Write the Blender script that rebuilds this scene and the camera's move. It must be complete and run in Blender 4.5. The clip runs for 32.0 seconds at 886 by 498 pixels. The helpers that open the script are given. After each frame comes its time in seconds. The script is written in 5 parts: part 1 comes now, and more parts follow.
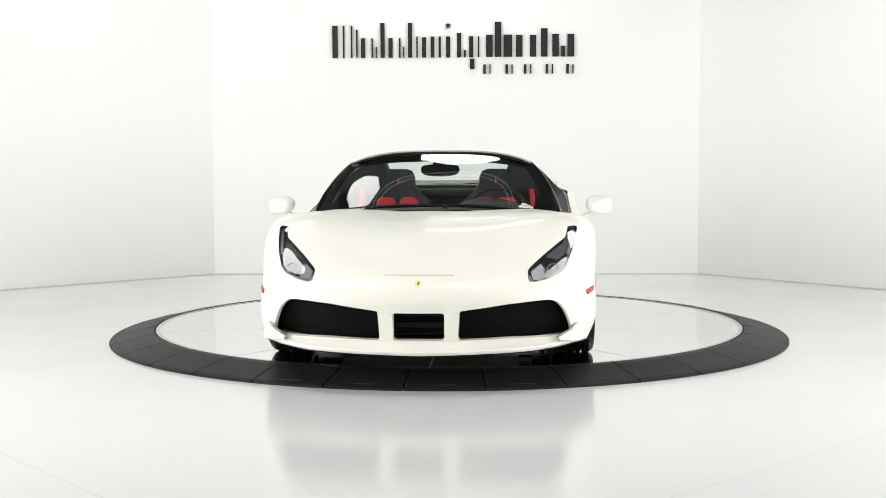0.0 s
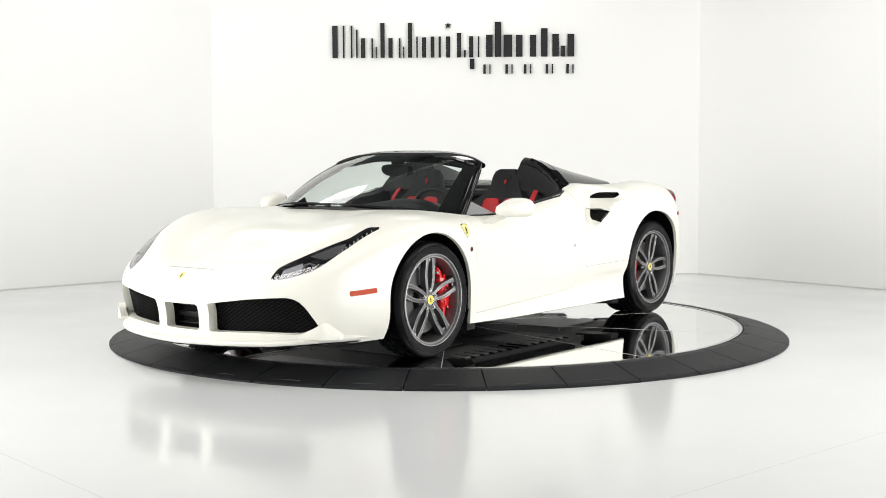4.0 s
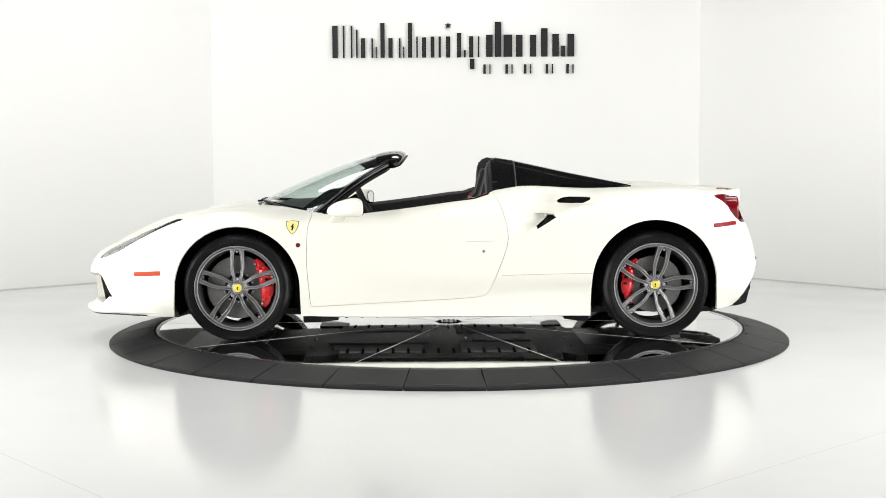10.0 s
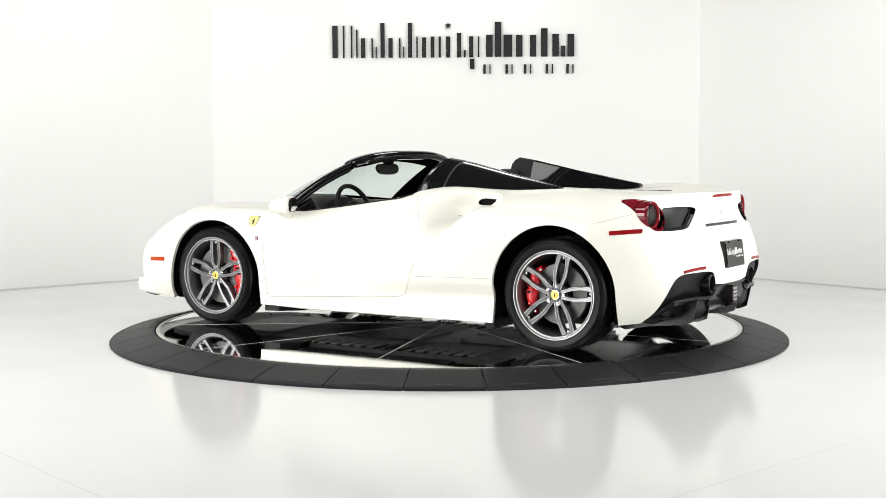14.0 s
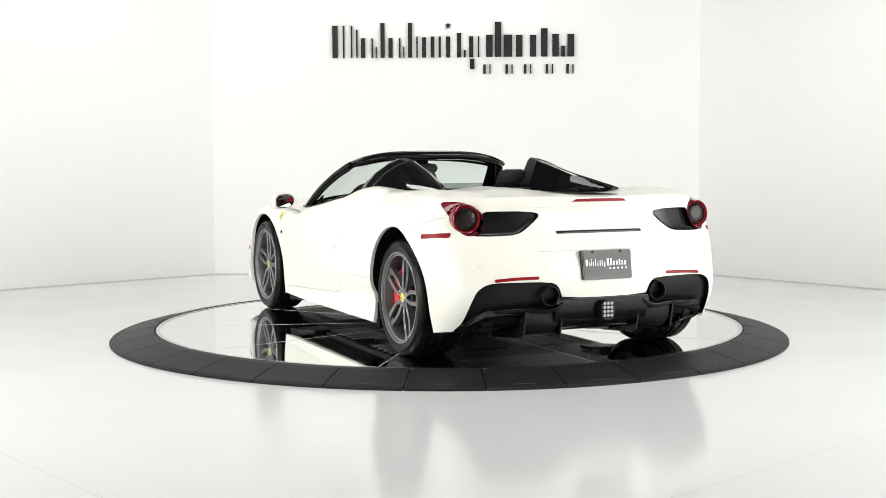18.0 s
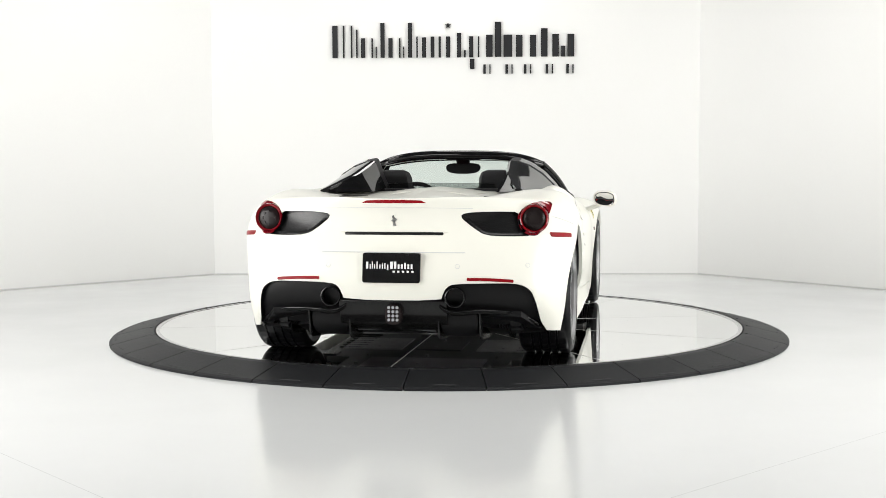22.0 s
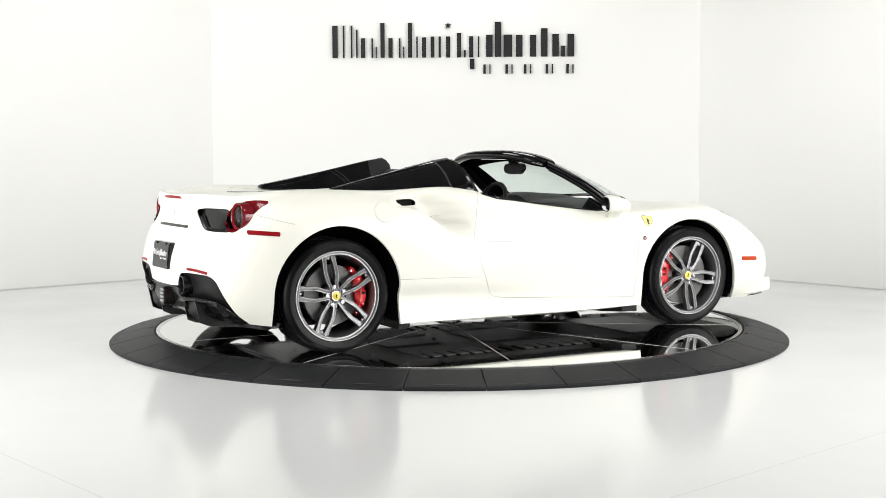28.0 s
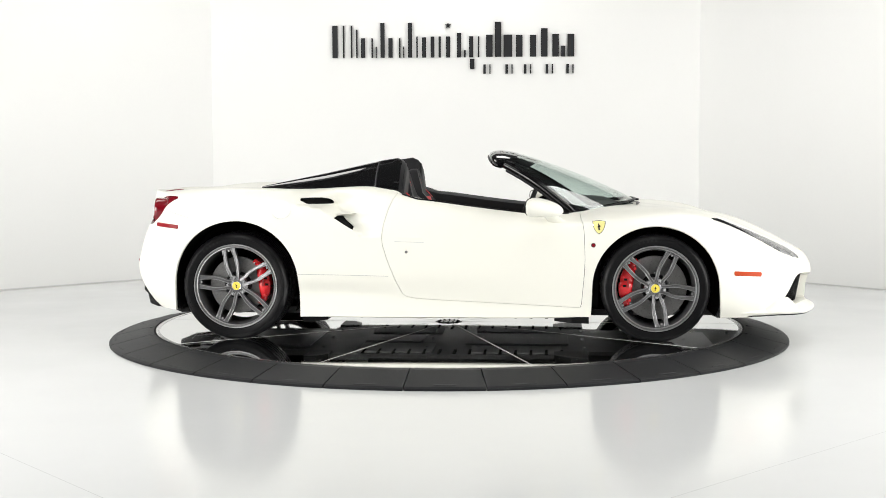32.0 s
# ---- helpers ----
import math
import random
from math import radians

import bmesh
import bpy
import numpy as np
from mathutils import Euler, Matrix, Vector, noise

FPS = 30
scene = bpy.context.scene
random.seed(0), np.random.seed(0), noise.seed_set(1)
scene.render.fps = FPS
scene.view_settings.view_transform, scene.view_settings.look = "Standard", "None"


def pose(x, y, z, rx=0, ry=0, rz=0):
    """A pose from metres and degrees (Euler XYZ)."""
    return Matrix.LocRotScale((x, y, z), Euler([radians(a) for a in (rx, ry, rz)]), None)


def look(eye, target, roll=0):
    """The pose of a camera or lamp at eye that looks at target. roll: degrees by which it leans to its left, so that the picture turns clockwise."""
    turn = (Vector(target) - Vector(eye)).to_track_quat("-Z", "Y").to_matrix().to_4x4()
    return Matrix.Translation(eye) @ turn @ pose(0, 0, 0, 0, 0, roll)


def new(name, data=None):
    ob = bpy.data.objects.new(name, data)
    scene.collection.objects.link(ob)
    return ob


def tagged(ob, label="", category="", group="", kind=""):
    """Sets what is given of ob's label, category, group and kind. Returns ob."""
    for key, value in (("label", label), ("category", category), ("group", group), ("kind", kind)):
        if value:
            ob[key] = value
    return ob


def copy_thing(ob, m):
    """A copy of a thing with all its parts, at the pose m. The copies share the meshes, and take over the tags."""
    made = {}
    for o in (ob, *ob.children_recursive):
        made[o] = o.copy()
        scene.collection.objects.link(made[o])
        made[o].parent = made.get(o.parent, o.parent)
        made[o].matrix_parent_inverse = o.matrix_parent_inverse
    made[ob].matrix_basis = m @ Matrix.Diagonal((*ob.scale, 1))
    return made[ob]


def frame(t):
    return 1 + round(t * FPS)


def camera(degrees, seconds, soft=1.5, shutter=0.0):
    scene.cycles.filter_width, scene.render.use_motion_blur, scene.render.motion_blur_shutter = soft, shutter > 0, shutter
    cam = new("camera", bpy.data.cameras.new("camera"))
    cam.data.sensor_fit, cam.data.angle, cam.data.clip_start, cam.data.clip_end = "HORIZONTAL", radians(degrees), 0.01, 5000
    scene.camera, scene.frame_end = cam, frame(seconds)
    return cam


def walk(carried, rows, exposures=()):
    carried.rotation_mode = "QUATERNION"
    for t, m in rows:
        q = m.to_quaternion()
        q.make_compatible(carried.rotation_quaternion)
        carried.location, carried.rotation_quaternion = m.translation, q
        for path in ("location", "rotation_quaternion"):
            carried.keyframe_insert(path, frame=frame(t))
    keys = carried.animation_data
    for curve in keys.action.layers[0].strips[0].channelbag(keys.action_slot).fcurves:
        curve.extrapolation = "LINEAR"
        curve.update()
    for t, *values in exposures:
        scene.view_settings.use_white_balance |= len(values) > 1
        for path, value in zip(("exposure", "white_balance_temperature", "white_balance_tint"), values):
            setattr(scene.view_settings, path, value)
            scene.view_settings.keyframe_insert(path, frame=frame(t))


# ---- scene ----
cam = camera(37.67, 32.0, soft=0.6)
DISC = 0.0704                                   # height of the turning floor over the hall's floor
EYE = Vector((0.0, -9.088, 1.178 + DISC))
_pan, _tilt = radians(-0.2495), radians(4.191)
AIM = EYE + Vector((math.sin(_pan) * math.cos(_tilt), math.cos(_pan) * math.cos(_tilt), -math.sin(_tilt)))
walk(cam, [(0.0, look(EYE, AIM, -0.199)), (32.0, look(EYE, AIM, -0.199))])

# ---------- light: a white studio lit from panels in its ceiling ----------
world = bpy.data.worlds.new("world")
world.use_nodes = True
scene.world = world
world.node_tree.nodes["Background"].inputs[0].default_value = (1, 1, 1, 1)
world.node_tree.nodes["Background"].inputs[1].default_value = 0.25
PANEL_POWER, SIDE_POWER, EAST_POWER = 4.75, 8.1, 6.9
scene.view_settings.exposure = 0.0


# ---------- materials ----------
def mat(name, color, rough=0.5, metal=0.0, coat=0.0, vary=0.06, scale=6.0, grain=0.0, grain_scale=120.0, bump=0.0,
        rough_vary=0.0, emit=0.0, specular=0.5, alpha=1.0, transmission=0.0, ior=1.45, per_object=0.0):
    m = bpy.data.materials.new(name)
    m.use_nodes = True
    nt = m.node_tree
    b = nt.nodes["Principled BSDF"]
    b.inputs["Roughness"].default_value = rough
    b.inputs["Metallic"].default_value = metal
    b.inputs["Coat Weight"].default_value = coat
    b.inputs["Coat Roughness"].default_value = 0.03
    b.inputs["Specular IOR Level"].default_value = specular
    b.inputs["IOR"].default_value = ior
    b.inputs["Transmission Weight"].default_value = transmission
    b.inputs["Alpha"].default_value = alpha
    b.inputs["Base Color"].default_value = (*color, 1)
    coord = nt.nodes.new("ShaderNodeTexCoord")
    big = nt.nodes.new("ShaderNodeTexNoise")
    big.inputs["Scale"].default_value, big.inputs["Detail"].default_value = scale, 6
    nt.links.new(coord.outputs["Object"], big.inputs["Vector"])
    fine = nt.nodes.new("ShaderNodeTexNoise")
    fine.inputs["Scale"].default_value, fine.inputs["Detail"].default_value = grain_scale, 4
    nt.links.new(coord.outputs["Object"], fine.inputs["Vector"])
    if vary or grain or per_object:
        a = nt.nodes.new("ShaderNodeMath")
        a.operation = "MULTIPLY_ADD"
        nt.links.new(big.outputs["Fac"], a.inputs[0])
        a.inputs[1].default_value, a.inputs[2].default_value = 2 * vary, 1 - vary
        c = nt.nodes.new("ShaderNodeMath")
        c.operation = "MULTIPLY_ADD"
        nt.links.new(fine.outputs["Fac"], c.inputs[0])
        c.inputs[1].default_value = 2 * grain
        nt.links.new(a.outputs[0], c.inputs[2])
        last = c
        if per_object:
            info = nt.nodes.new("ShaderNodeObjectInfo")
            d = nt.nodes.new("ShaderNodeMath")
            d.operation = "MULTIPLY_ADD"
            nt.links.new(info.outputs["Random"], d.inputs[0])
            d.inputs[1].default_value = per_object
            nt.links.new(c.outputs[0], d.inputs[2])
            last = d
        mix = nt.nodes.new("ShaderNodeMix")
        mix.data_type, mix.blend_type = "RGBA", "MULTIPLY"
        mix.inputs["Factor"].default_value = 1
        mix.inputs["A"].default_value = (*color, 1)
        nt.links.new(last.outputs[0], mix.inputs["B"])
        nt.links.new(mix.outputs["Result"], b.inputs["Base Color"])
    if rough_vary:
        r = nt.nodes.new("ShaderNodeMath")
        r.operation = "MULTIPLY_ADD"
        nt.links.new(big.outputs["Fac"], r.inputs[0])
        r.inputs[1].default_value, r.inputs[2].default_value = 2 * rough_vary, rough - rough_vary
        nt.links.new(r.outputs[0], b.inputs["Roughness"])
    if bump:
        n = nt.nodes.new("ShaderNodeBump")
        n.inputs["Strength"].default_value, n.inputs["Distance"].default_value = bump, 0.002
        nt.links.new(fine.outputs["Fac"], n.inputs["Height"])
        nt.links.new(n.outputs["Normal"], b.inputs["Normal"])
    if emit:
        b.inputs["Emission Color"].default_value = (*color, 1)
        b.inputs["Emission Strength"].default_value = emit
    return m


WALL = mat("wall_paint", (0.865, 0.865, 0.848), 0.6, vary=0.01, scale=1.5, grain=0.01, grain_scale=60, bump=0.05)
FLOOR = mat("floor_epoxy", (0.748, 0.762, 0.760), 0.15, vary=0.015, scale=1.2, grain=0.01, grain_scale=8, rough_vary=0.05, specular=0.40)
HAIRLINE = mat("panel_hairline", (0.48, 0.48, 0.46), 0.6)
FILLER = mat("seam_filler", (0.72, 0.72, 0.70), 0.5)
JOINT = mat("floor_joint", (0.62, 0.63, 0.62), 0.6)
SAW_CUT = mat("saw_cut", (0.58, 0.59, 0.59), 0.25)
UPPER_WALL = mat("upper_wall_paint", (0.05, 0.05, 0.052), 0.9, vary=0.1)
CEIL = mat("ceiling_paint", (0.10, 0.10, 0.102), 0.9, vary=0.1)
PANEL = mat("light_panel", (1.0, 0.99, 0.97), 0.5, vary=0, emit=PANEL_POWER)
SIDE_PANEL = mat("side_light_panel", (1.0, 0.99, 0.97), 0.5, vary=0, emit=SIDE_POWER)
EAST_PANEL = mat("east_light_panel", (1.0, 0.99, 0.97), 0.5, vary=0, emit=EAST_POWER)
METAL_FRAME = mat("panel_frame", (0.7, 0.7, 0.7), 0.4, 0.6)
RUBBER = mat("ramp_rubber", (0.0125, 0.013, 0.014), 0.45, vary=0.25, scale=5, grain=0.3, grain_scale=260, bump=0.3, per_object=0.25, specular=0.14)
RUBBER_MARK = mat("ramp_print", (0.045, 0.045, 0.047), 0.7)
MIRROR = mat("mirror_plate", (0.80, 0.81, 0.81), 0.035, 1.0, vary=0.03, scale=7, rough_vary=0.02)
STEEL = mat("brushed_steel", (0.62, 0.62, 0.63), 0.25, 1.0, rough_vary=0.05)
SEAM = mat("dark_gap", (0.12, 0.12, 0.12), 0.6)
SIGN = mat("sign_black", (0.016, 0.016, 0.018), 0.35, vary=0.1)
PAINT = mat("white_paint", (0.868, 0.861, 0.782), 0.38, coat=0.32, vary=0.008, scale=2, specular=0.4)
GLOSS = mat("gloss_black", (0.004, 0.004, 0.0045), 0.04, coat=0.0, specular=0.5, vary=0.1)
SATIN = mat("satin_black", (0.0055, 0.0055, 0.006), 0.40, specular=0.22, vary=0.15, grain=0.1)
TRIM = mat("grey_trim", (0.05, 0.05, 0.053), 0.45, vary=0.1)
LINER = mat("wheel_liner", (0.006, 0.006, 0.006), 0.8, specular=0.1, vary=0.2, grain=0.2)
TYRE = mat("tyre_rubber", (0.0045, 0.0045, 0.005), 0.33, specular=0.18, vary=0.15, grain=0.15, grain_scale=90, bump=0.1)
RIM = mat("rim_grey", (0.205, 0.205, 0.209), 0.38, 0.85, coat=0.1, vary=0.05)
RIM_CUT = mat("rim_cut_metal", (0.42, 0.42, 0.425), 0.45, 1.0, vary=0.05)
BOLT = mat("chrome_bolt", (0.75, 0.75, 0.76), 0.12, 1.0)
CERAMIC = mat("ceramic_disc", (0.13, 0.128, 0.126), 0.45, 0.2, vary=0.2, scale=30, grain=0.3)
RED = mat("caliper_red", (0.74, 0.014, 0.020), 0.25, coat=0.7, vary=0.05)
PALE_YELLOW = mat("pale_badge_yellow", (0.86, 0.78, 0.30), 0.3, coat=0.3, vary=0.1, scale=80)
YELLOW = mat("badge_yellow", (0.84, 0.68, 0.09), 0.3, coat=0.5, vary=0.04)
BADGE_BLACK = mat("badge_black", (0.01, 0.01, 0.01), 0.3)
CHROME = mat("chrome", (0.80, 0.80, 0.81), 0.08, 1.0, vary=0.02)
AMBER = mat("amber_lens", (0.50, 0.052, 0.004), 0.35, coat=0.0, specular=0.2, vary=0.12, scale=60)
RED_LENS = mat("red_lens", (0.17, 0.003, 0.009), 0.10, coat=0.5, vary=0.15, scale=40)
MARKER_RED = mat("marker_red", (0.25, 0.005, 0.010), 0.3, coat=0.0, specular=0.2, vary=0.15, scale=40)
SMOKED = mat("smoked_lens", (0.014, 0.010, 0.010), 0.22, specular=0.3, coat=0.0, vary=0.2, scale=60)
CARBON = mat("carbon_black", (0.007, 0.007, 0.007), 0.22, coat=0.0, specular=0.4, vary=0.2, scale=80)
MESH = mat("grille_mesh", (0.005, 0.005, 0.0055), 0.5, 0.0, specular=0.2)
LEATHER = mat("black_leather", (0.017, 0.017, 0.018), 0.5, specular=0.22, vary=0.12, grain=0.2, bump=0.2)
LEATHER_RED = mat("red_leather", (0.46, 0.012, 0.016), 0.5, vary=0.1, grain=0.15, bump=0.2)
LAMP_GREY = mat("lamp_housing", (0.10, 0.10, 0.105), 0.3, 0.4, vary=0.15)
LAMP_DARK = mat("lamp_dark", (0.02, 0.02, 0.022), 0.3, 0.2)
SILVER = mat("lamp_silver", (0.36, 0.36, 0.375), 0.42, 0.9)
LED = mat("led_clear", (0.42, 0.43, 0.45), 0.15, 0.2, coat=0.5)
UNDER_PALE = mat("underbody_felt", (0.25, 0.25, 0.247), 0.7, specular=0.2, vary=0.35, scale=9, grain=0.3)
UNDER = mat("undertray", (0.085, 0.085, 0.085), 0.5, 0.0, specular=0.2, vary=0.3, scale=8, grain=0.2)
ALU = mat("underbody_aluminium", (0.22, 0.22, 0.225), 0.42, 0.9, vary=0.2, scale=10)
PRINT_WHITE = mat("print_white", (0.8, 0.8, 0.8), 0.5)
PIANO = mat("moulded_black", (0.008, 0.008, 0.0085), 0.27, vary=0.1, specular=0.5)
PLATE_FACE = mat("plate_acrylic", (0.004, 0.004, 0.0045), 0.06, specular=0.45, vary=0.1)
PRINT_GREY = mat("tyre_print", (0.014, 0.014, 0.014), 0.7, specular=0.2)


def glass(name, color, tint, power_of=5.0, most=0.7):
    """Thin clear sheet: mostly see-through, with a mirror-like gloss that grows at grazing angles."""
    m = bpy.data.materials.new(name)
    m.use_nodes = True
    nt = m.node_tree
    nt.nodes.remove(nt.nodes["Principled BSDF"])
    clear, gloss, mix = (nt.nodes.new(n) for n in ("ShaderNodeBsdfTransparent", "ShaderNodeBsdfGlossy", "ShaderNodeMixShader"))
    clear.inputs[0].default_value = (*color, 1)
    gloss.inputs[0].default_value = (1, 1, 1, 1)
    gloss.inputs["Roughness"].default_value = 0.02
    facing = nt.nodes.new("ShaderNodeLayerWeight")
    power, add = nt.nodes.new("ShaderNodeMath"), nt.nodes.new("ShaderNodeMath")
    power.operation, add.operation = "POWER", "MULTIPLY_ADD"
    power.inputs[1].default_value = power_of
    nt.links.new(facing.outputs["Facing"], power.inputs[0])
    nt.links.new(power.outputs[0], add.inputs[0])
    add.inputs[1].default_value, add.inputs[2].default_value = most, tint
    nt.links.new(add.outputs[0], mix.inputs[0])
    nt.links.new(clear.outputs[0], mix.inputs[1])
    nt.links.new(gloss.outputs[0], mix.inputs[2])
    nt.links.new(mix.outputs[0], nt.nodes["Material Output"].inputs[0])
    return m


GLASS = glass("windscreen_glass", (0.80, 0.88, 0.85), 0.08)
LENS = glass("clear_lens", (0.90, 0.91, 0.92), 0.05, 3.2, 0.9)
SMOKE_GLASS = glass("smoked_glass", (0.45, 0.47, 0.46), 0.07)
# ---------- the car's outer skin: a cubic loft through nine lines from nose to tail ----------
def line(xs, ys, zs):
    return np.array([xs.split(), ys.split(), zs.split()], float).T


# stations: nose centre, front bumper (2), front corner, ahead of front wheel, front axle, behind it, door (3),
# ahead of rear wheel, rear axle, behind it, rear corner, rear bumper (2), tail centre
SKIN = [
    line("2.385 2.360 2.265 2.085 1.75 1.325 .93 .5 0 -.4 -.85 -1.325 -1.70 -1.86 -1.96 -2.00 -2.02",
         "0 .28 .56 .80 .905 .93 .915 .925 .93 .935 .935 .93 .90 .80 .55 .28 0",
         ".195 .195 .190 .165 .155 .155 .155 .15 .15 .15 .15 .15 .18 .20 .22 .25 .25"),
    line("2.390 2.365 2.290 2.125 1.75 1.325 .93 .5 0 -.4 -.85 -1.325 -1.70 -1.90 -2.00 -2.05 -2.07",
         "0 .28 .56 .80 .940 .97 .920 .912 .906 .902 .914 .955 .915 .82 .56 .28 0",
         ".265 .265 .26 .25 .24 .25 .205 .215 .235 .265 .290 .26 .27 .27 .29 .31 .31"),
    line("2.400 2.378 2.312 2.150 1.75 1.325 .93 .5 0 -.4 -.85 -1.325 -1.70 -1.955 -2.045 -2.08 -2.095",
         "0 .28 .55 .80 .945 .982 .93 .935 .935 .935 .95 .966 .93 .82 .56 .28 0",
         ".34 .34 .34 .35 .38 .40 .40 .38 .38 .38 .38 .40 .40 .40 .40 .40 .40"),
    line("2.425 2.395 2.328 2.162 1.75 1.325 .93 .5 0 -.4 -.85 -1.325 -1.70 -1.945 -2.045 -2.085 -2.10",
         "0 .28 .54 .78 .935 .982 .938 .945 .945 .940 .963 .968 .94 .82 .56 .28 0",
         ".395 .395 .40 .43 .50 .55 .55 .55 .55 .53 .55 .55 .55 .52 .52 .51 .51"),
    line("2.425 2.390 2.322 2.158 1.76 1.325 .93 .5 0 -.4 -.85 -1.325 -1.70 -1.905 -2.01 -2.05 -2.06",
         "0 .28 .53 .758 .92 .970 .93 .94 .945 .930 .963 .967 .945 .82 .56 .28 0",
         ".44 .445 .455 .50 .625 .68 .68 .68 .69 .68 .70 .68 .68 .66 .66 .65 .65"),
    line("2.395 2.352 2.278 2.112 1.74 1.325 .93 .5 0 -.4 -.85 -1.325 -1.68 -1.835 -1.958 -2.00 -2.01",
         "0 .27 .51 .72 .86 .925 .895 .91 .925 .905 .94 .95 .92 .80 .55 .28 0",
         ".50 .505 .52 .575 .732 .785 .755 .76 .79 .80 .84 .82 .82 .83 .80 .80 .80"),
    line("2.340 2.285 2.198 2.030 1.71 1.325 .93 .5 0 -.4 -.85 -1.325 -1.66 -1.80 -1.945 -2.005 -2.025",
         "0 .26 .48 .66 .74 .80 .82 .85 .86 .83 .84 .86 .82 .76 .54 .28 0",
         ".54 .555 .58 .645 .785 .828 .797 .808 .866 .925 .935 .935 .925 .915 .905 .905 .90"),
    line("2.260 2.190 2.090 1.950 1.70 1.325 .93 .5 0 -.4 -.85 -1.325 -1.70 -1.88 -1.95 -1.985 -2.01",
         "0 .20 .33 .40 .42 .42 .45 .5 .5 .5 .5 .5 .45 .42 .35 .20 0",
         ".585 .605 .64 .698 .782 .828 .856 .875 .91 .94 .920 .930 .932 .925 .92 .92 .918"),
    line("2.185 2.130 2.060 1.950 1.73 1.325 .93 .5 0 -.4 -.85 -1.325 -1.70 -1.88 -1.95 -1.98 -1.99",
         "0 0 0 0 0 0 0 0 0 0 0 0 0 0 0 0 0",
         ".627 .655 .69 .735 .785 .832 .875 .89 .93 .96 .957 .942 .934 .927 .926 .926 .925"),
]
CTRL = np.stack(SKIN, 1)                       # station, line, xyz


def mirrored(c, axis, n=2):
    flip = np.array([1, -1, 1.0])
    first = np.flip(np.take(c, range(1, n + 1), axis), axis) * flip
    last = np.flip(np.take(c, range(c.shape[axis] - n - 1, c.shape[axis] - 1), axis), axis) * flip
    return first, last


_a, _b = mirrored(CTRL, 0)
CTRL = np.concatenate([_a, CTRL, _b], 0)
_a, _b = mirrored(CTRL, 1)
CTRL = np.concatenate([CTRL, _b], 1)
KU = np.concatenate([[0], np.cumsum(np.sqrt((np.diff(CTRL[:, 2:8], axis=0) ** 2).sum(-1)).mean(1))])
KV = np.concatenate([[0], np.cumsum(np.sqrt((np.diff(CTRL[3:-3], axis=1) ** 2).sum(-1)).mean(0))])
U0, U1, V0, V1 = KU[2], KU[-3], KV[0], KV[-3]


def second_derivatives(t):
    n, h = len(t), np.diff(t)
    a, r = np.eye(n), np.zeros((n, n))
    for i in range(1, n - 1):
        a[i, i - 1], a[i, i], a[i, i + 1] = h[i - 1], 2 * (h[i - 1] + h[i]), h[i]
        r[i, i - 1], r[i, i], r[i, i + 1] = 6 / h[i - 1], -6 / h[i - 1] - 6 / h[i], 6 / h[i]
    return np.linalg.solve(a, r)


MU, MV = second_derivatives(KU), second_derivatives(KV)


def weights(t, m2, x):
    i = np.clip(np.searchsorted(t, x, "right") - 1, 0, len(t) - 2)
    h = t[i + 1] - t[i]
    b = (x - t[i]) / h
    a, k = 1 - b, np.arange(len(x))
    w = ((a ** 3 - a) * h * h / 6)[:, None] * m2[i] + ((b ** 3 - b) * h * h / 6)[:, None] * m2[i + 1]
    w[k, i] += a
    w[k, i + 1] += b
    return w


def smooth(t):
    t = np.clip(t, 0, 1)
    return t * t * (3 - 2 * t)


def skin(u, v):
    """Points of the skin's left half; u runs from nose to tail, v from the sill to the centre line."""
    shape = np.shape(u)
    wu, wv = weights(KU, MU, np.ravel(u)), weights(KV, MV, np.ravel(v))
    p = np.einsum("ms,mk,skc->mc", wu, wv, CTRL, optimize=True)
    # hollow ahead of the rear wing that leads into the flank intakes
    x, z = p[:, 0], p[:, 2]
    deepest = np.interp(z, [.68, .74, .775, .805, .865], [-.512, -.593, -.645, -.660, -.70])
    rear = np.interp(z, [.68, .80, .84, .862], [-.535, -.715, -.80, -.95])
    depth = np.interp(z, [.655, .69, .74, .80, .865, .90, .97], [0, .035, .105, .142, .155, .115, 0])
    along = np.minimum(smooth((-.36 - x) / (-.36 - deepest)), np.clip((x - rear) / (deepest - rear), 0, 1))
    p[:, 1] -= depth * along * (p[:, 1] > .5)
    return p.reshape(*shape, 3)


def skin_normal(u, v):
    e = 2e-3
    du = skin(np.minimum(u + e, KU[-1]), v) - skin(np.maximum(u - e, 0), v)
    dv = skin(u, v + e) - skin(u, np.maximum(v - e, 0))
    n = np.cross(du, dv)
    n /= np.linalg.norm(n, axis=-1, keepdims=True) + 1e-12
    return n


# ---------- mesh helpers ----------
def part(name, bm, material, parent=None, label="", smooth=None):
    me = bpy.data.meshes.new(name)
    if smooth is not None:
        for f in bm.faces:
            f.smooth = True
    bm.normal_update()
    bm.to_mesh(me)
    bm.free()
    me.materials.append(material)
    if smooth is not None and smooth < 179:
        me.set_sharp_from_angle(angle=radians(smooth))
    ob = new(name, me)
    if parent:
        ob.parent = parent
    return tagged(ob, label)


def array_part(name, verts, faces, material, parent=None, label="", normals=None, smooth=True):
    me = bpy.data.meshes.new(name)
    me.from_pydata([tuple(v) for v in verts], [], [tuple(f) for f in faces])
    me.materials.append(material)
    me.polygons.foreach_set("use_smooth", [smooth] * len(me.polygons))
    if normals is not None:
        me.normals_split_custom_set_from_vertices([tuple(n) for n in normals])
    me.update()
    ob = new(name, me)
    if parent:
        ob.parent = parent
    return tagged(ob, label)


def thing(name, label, category, group="", kind=""):
    return tagged(new(name), label, category, group, kind)


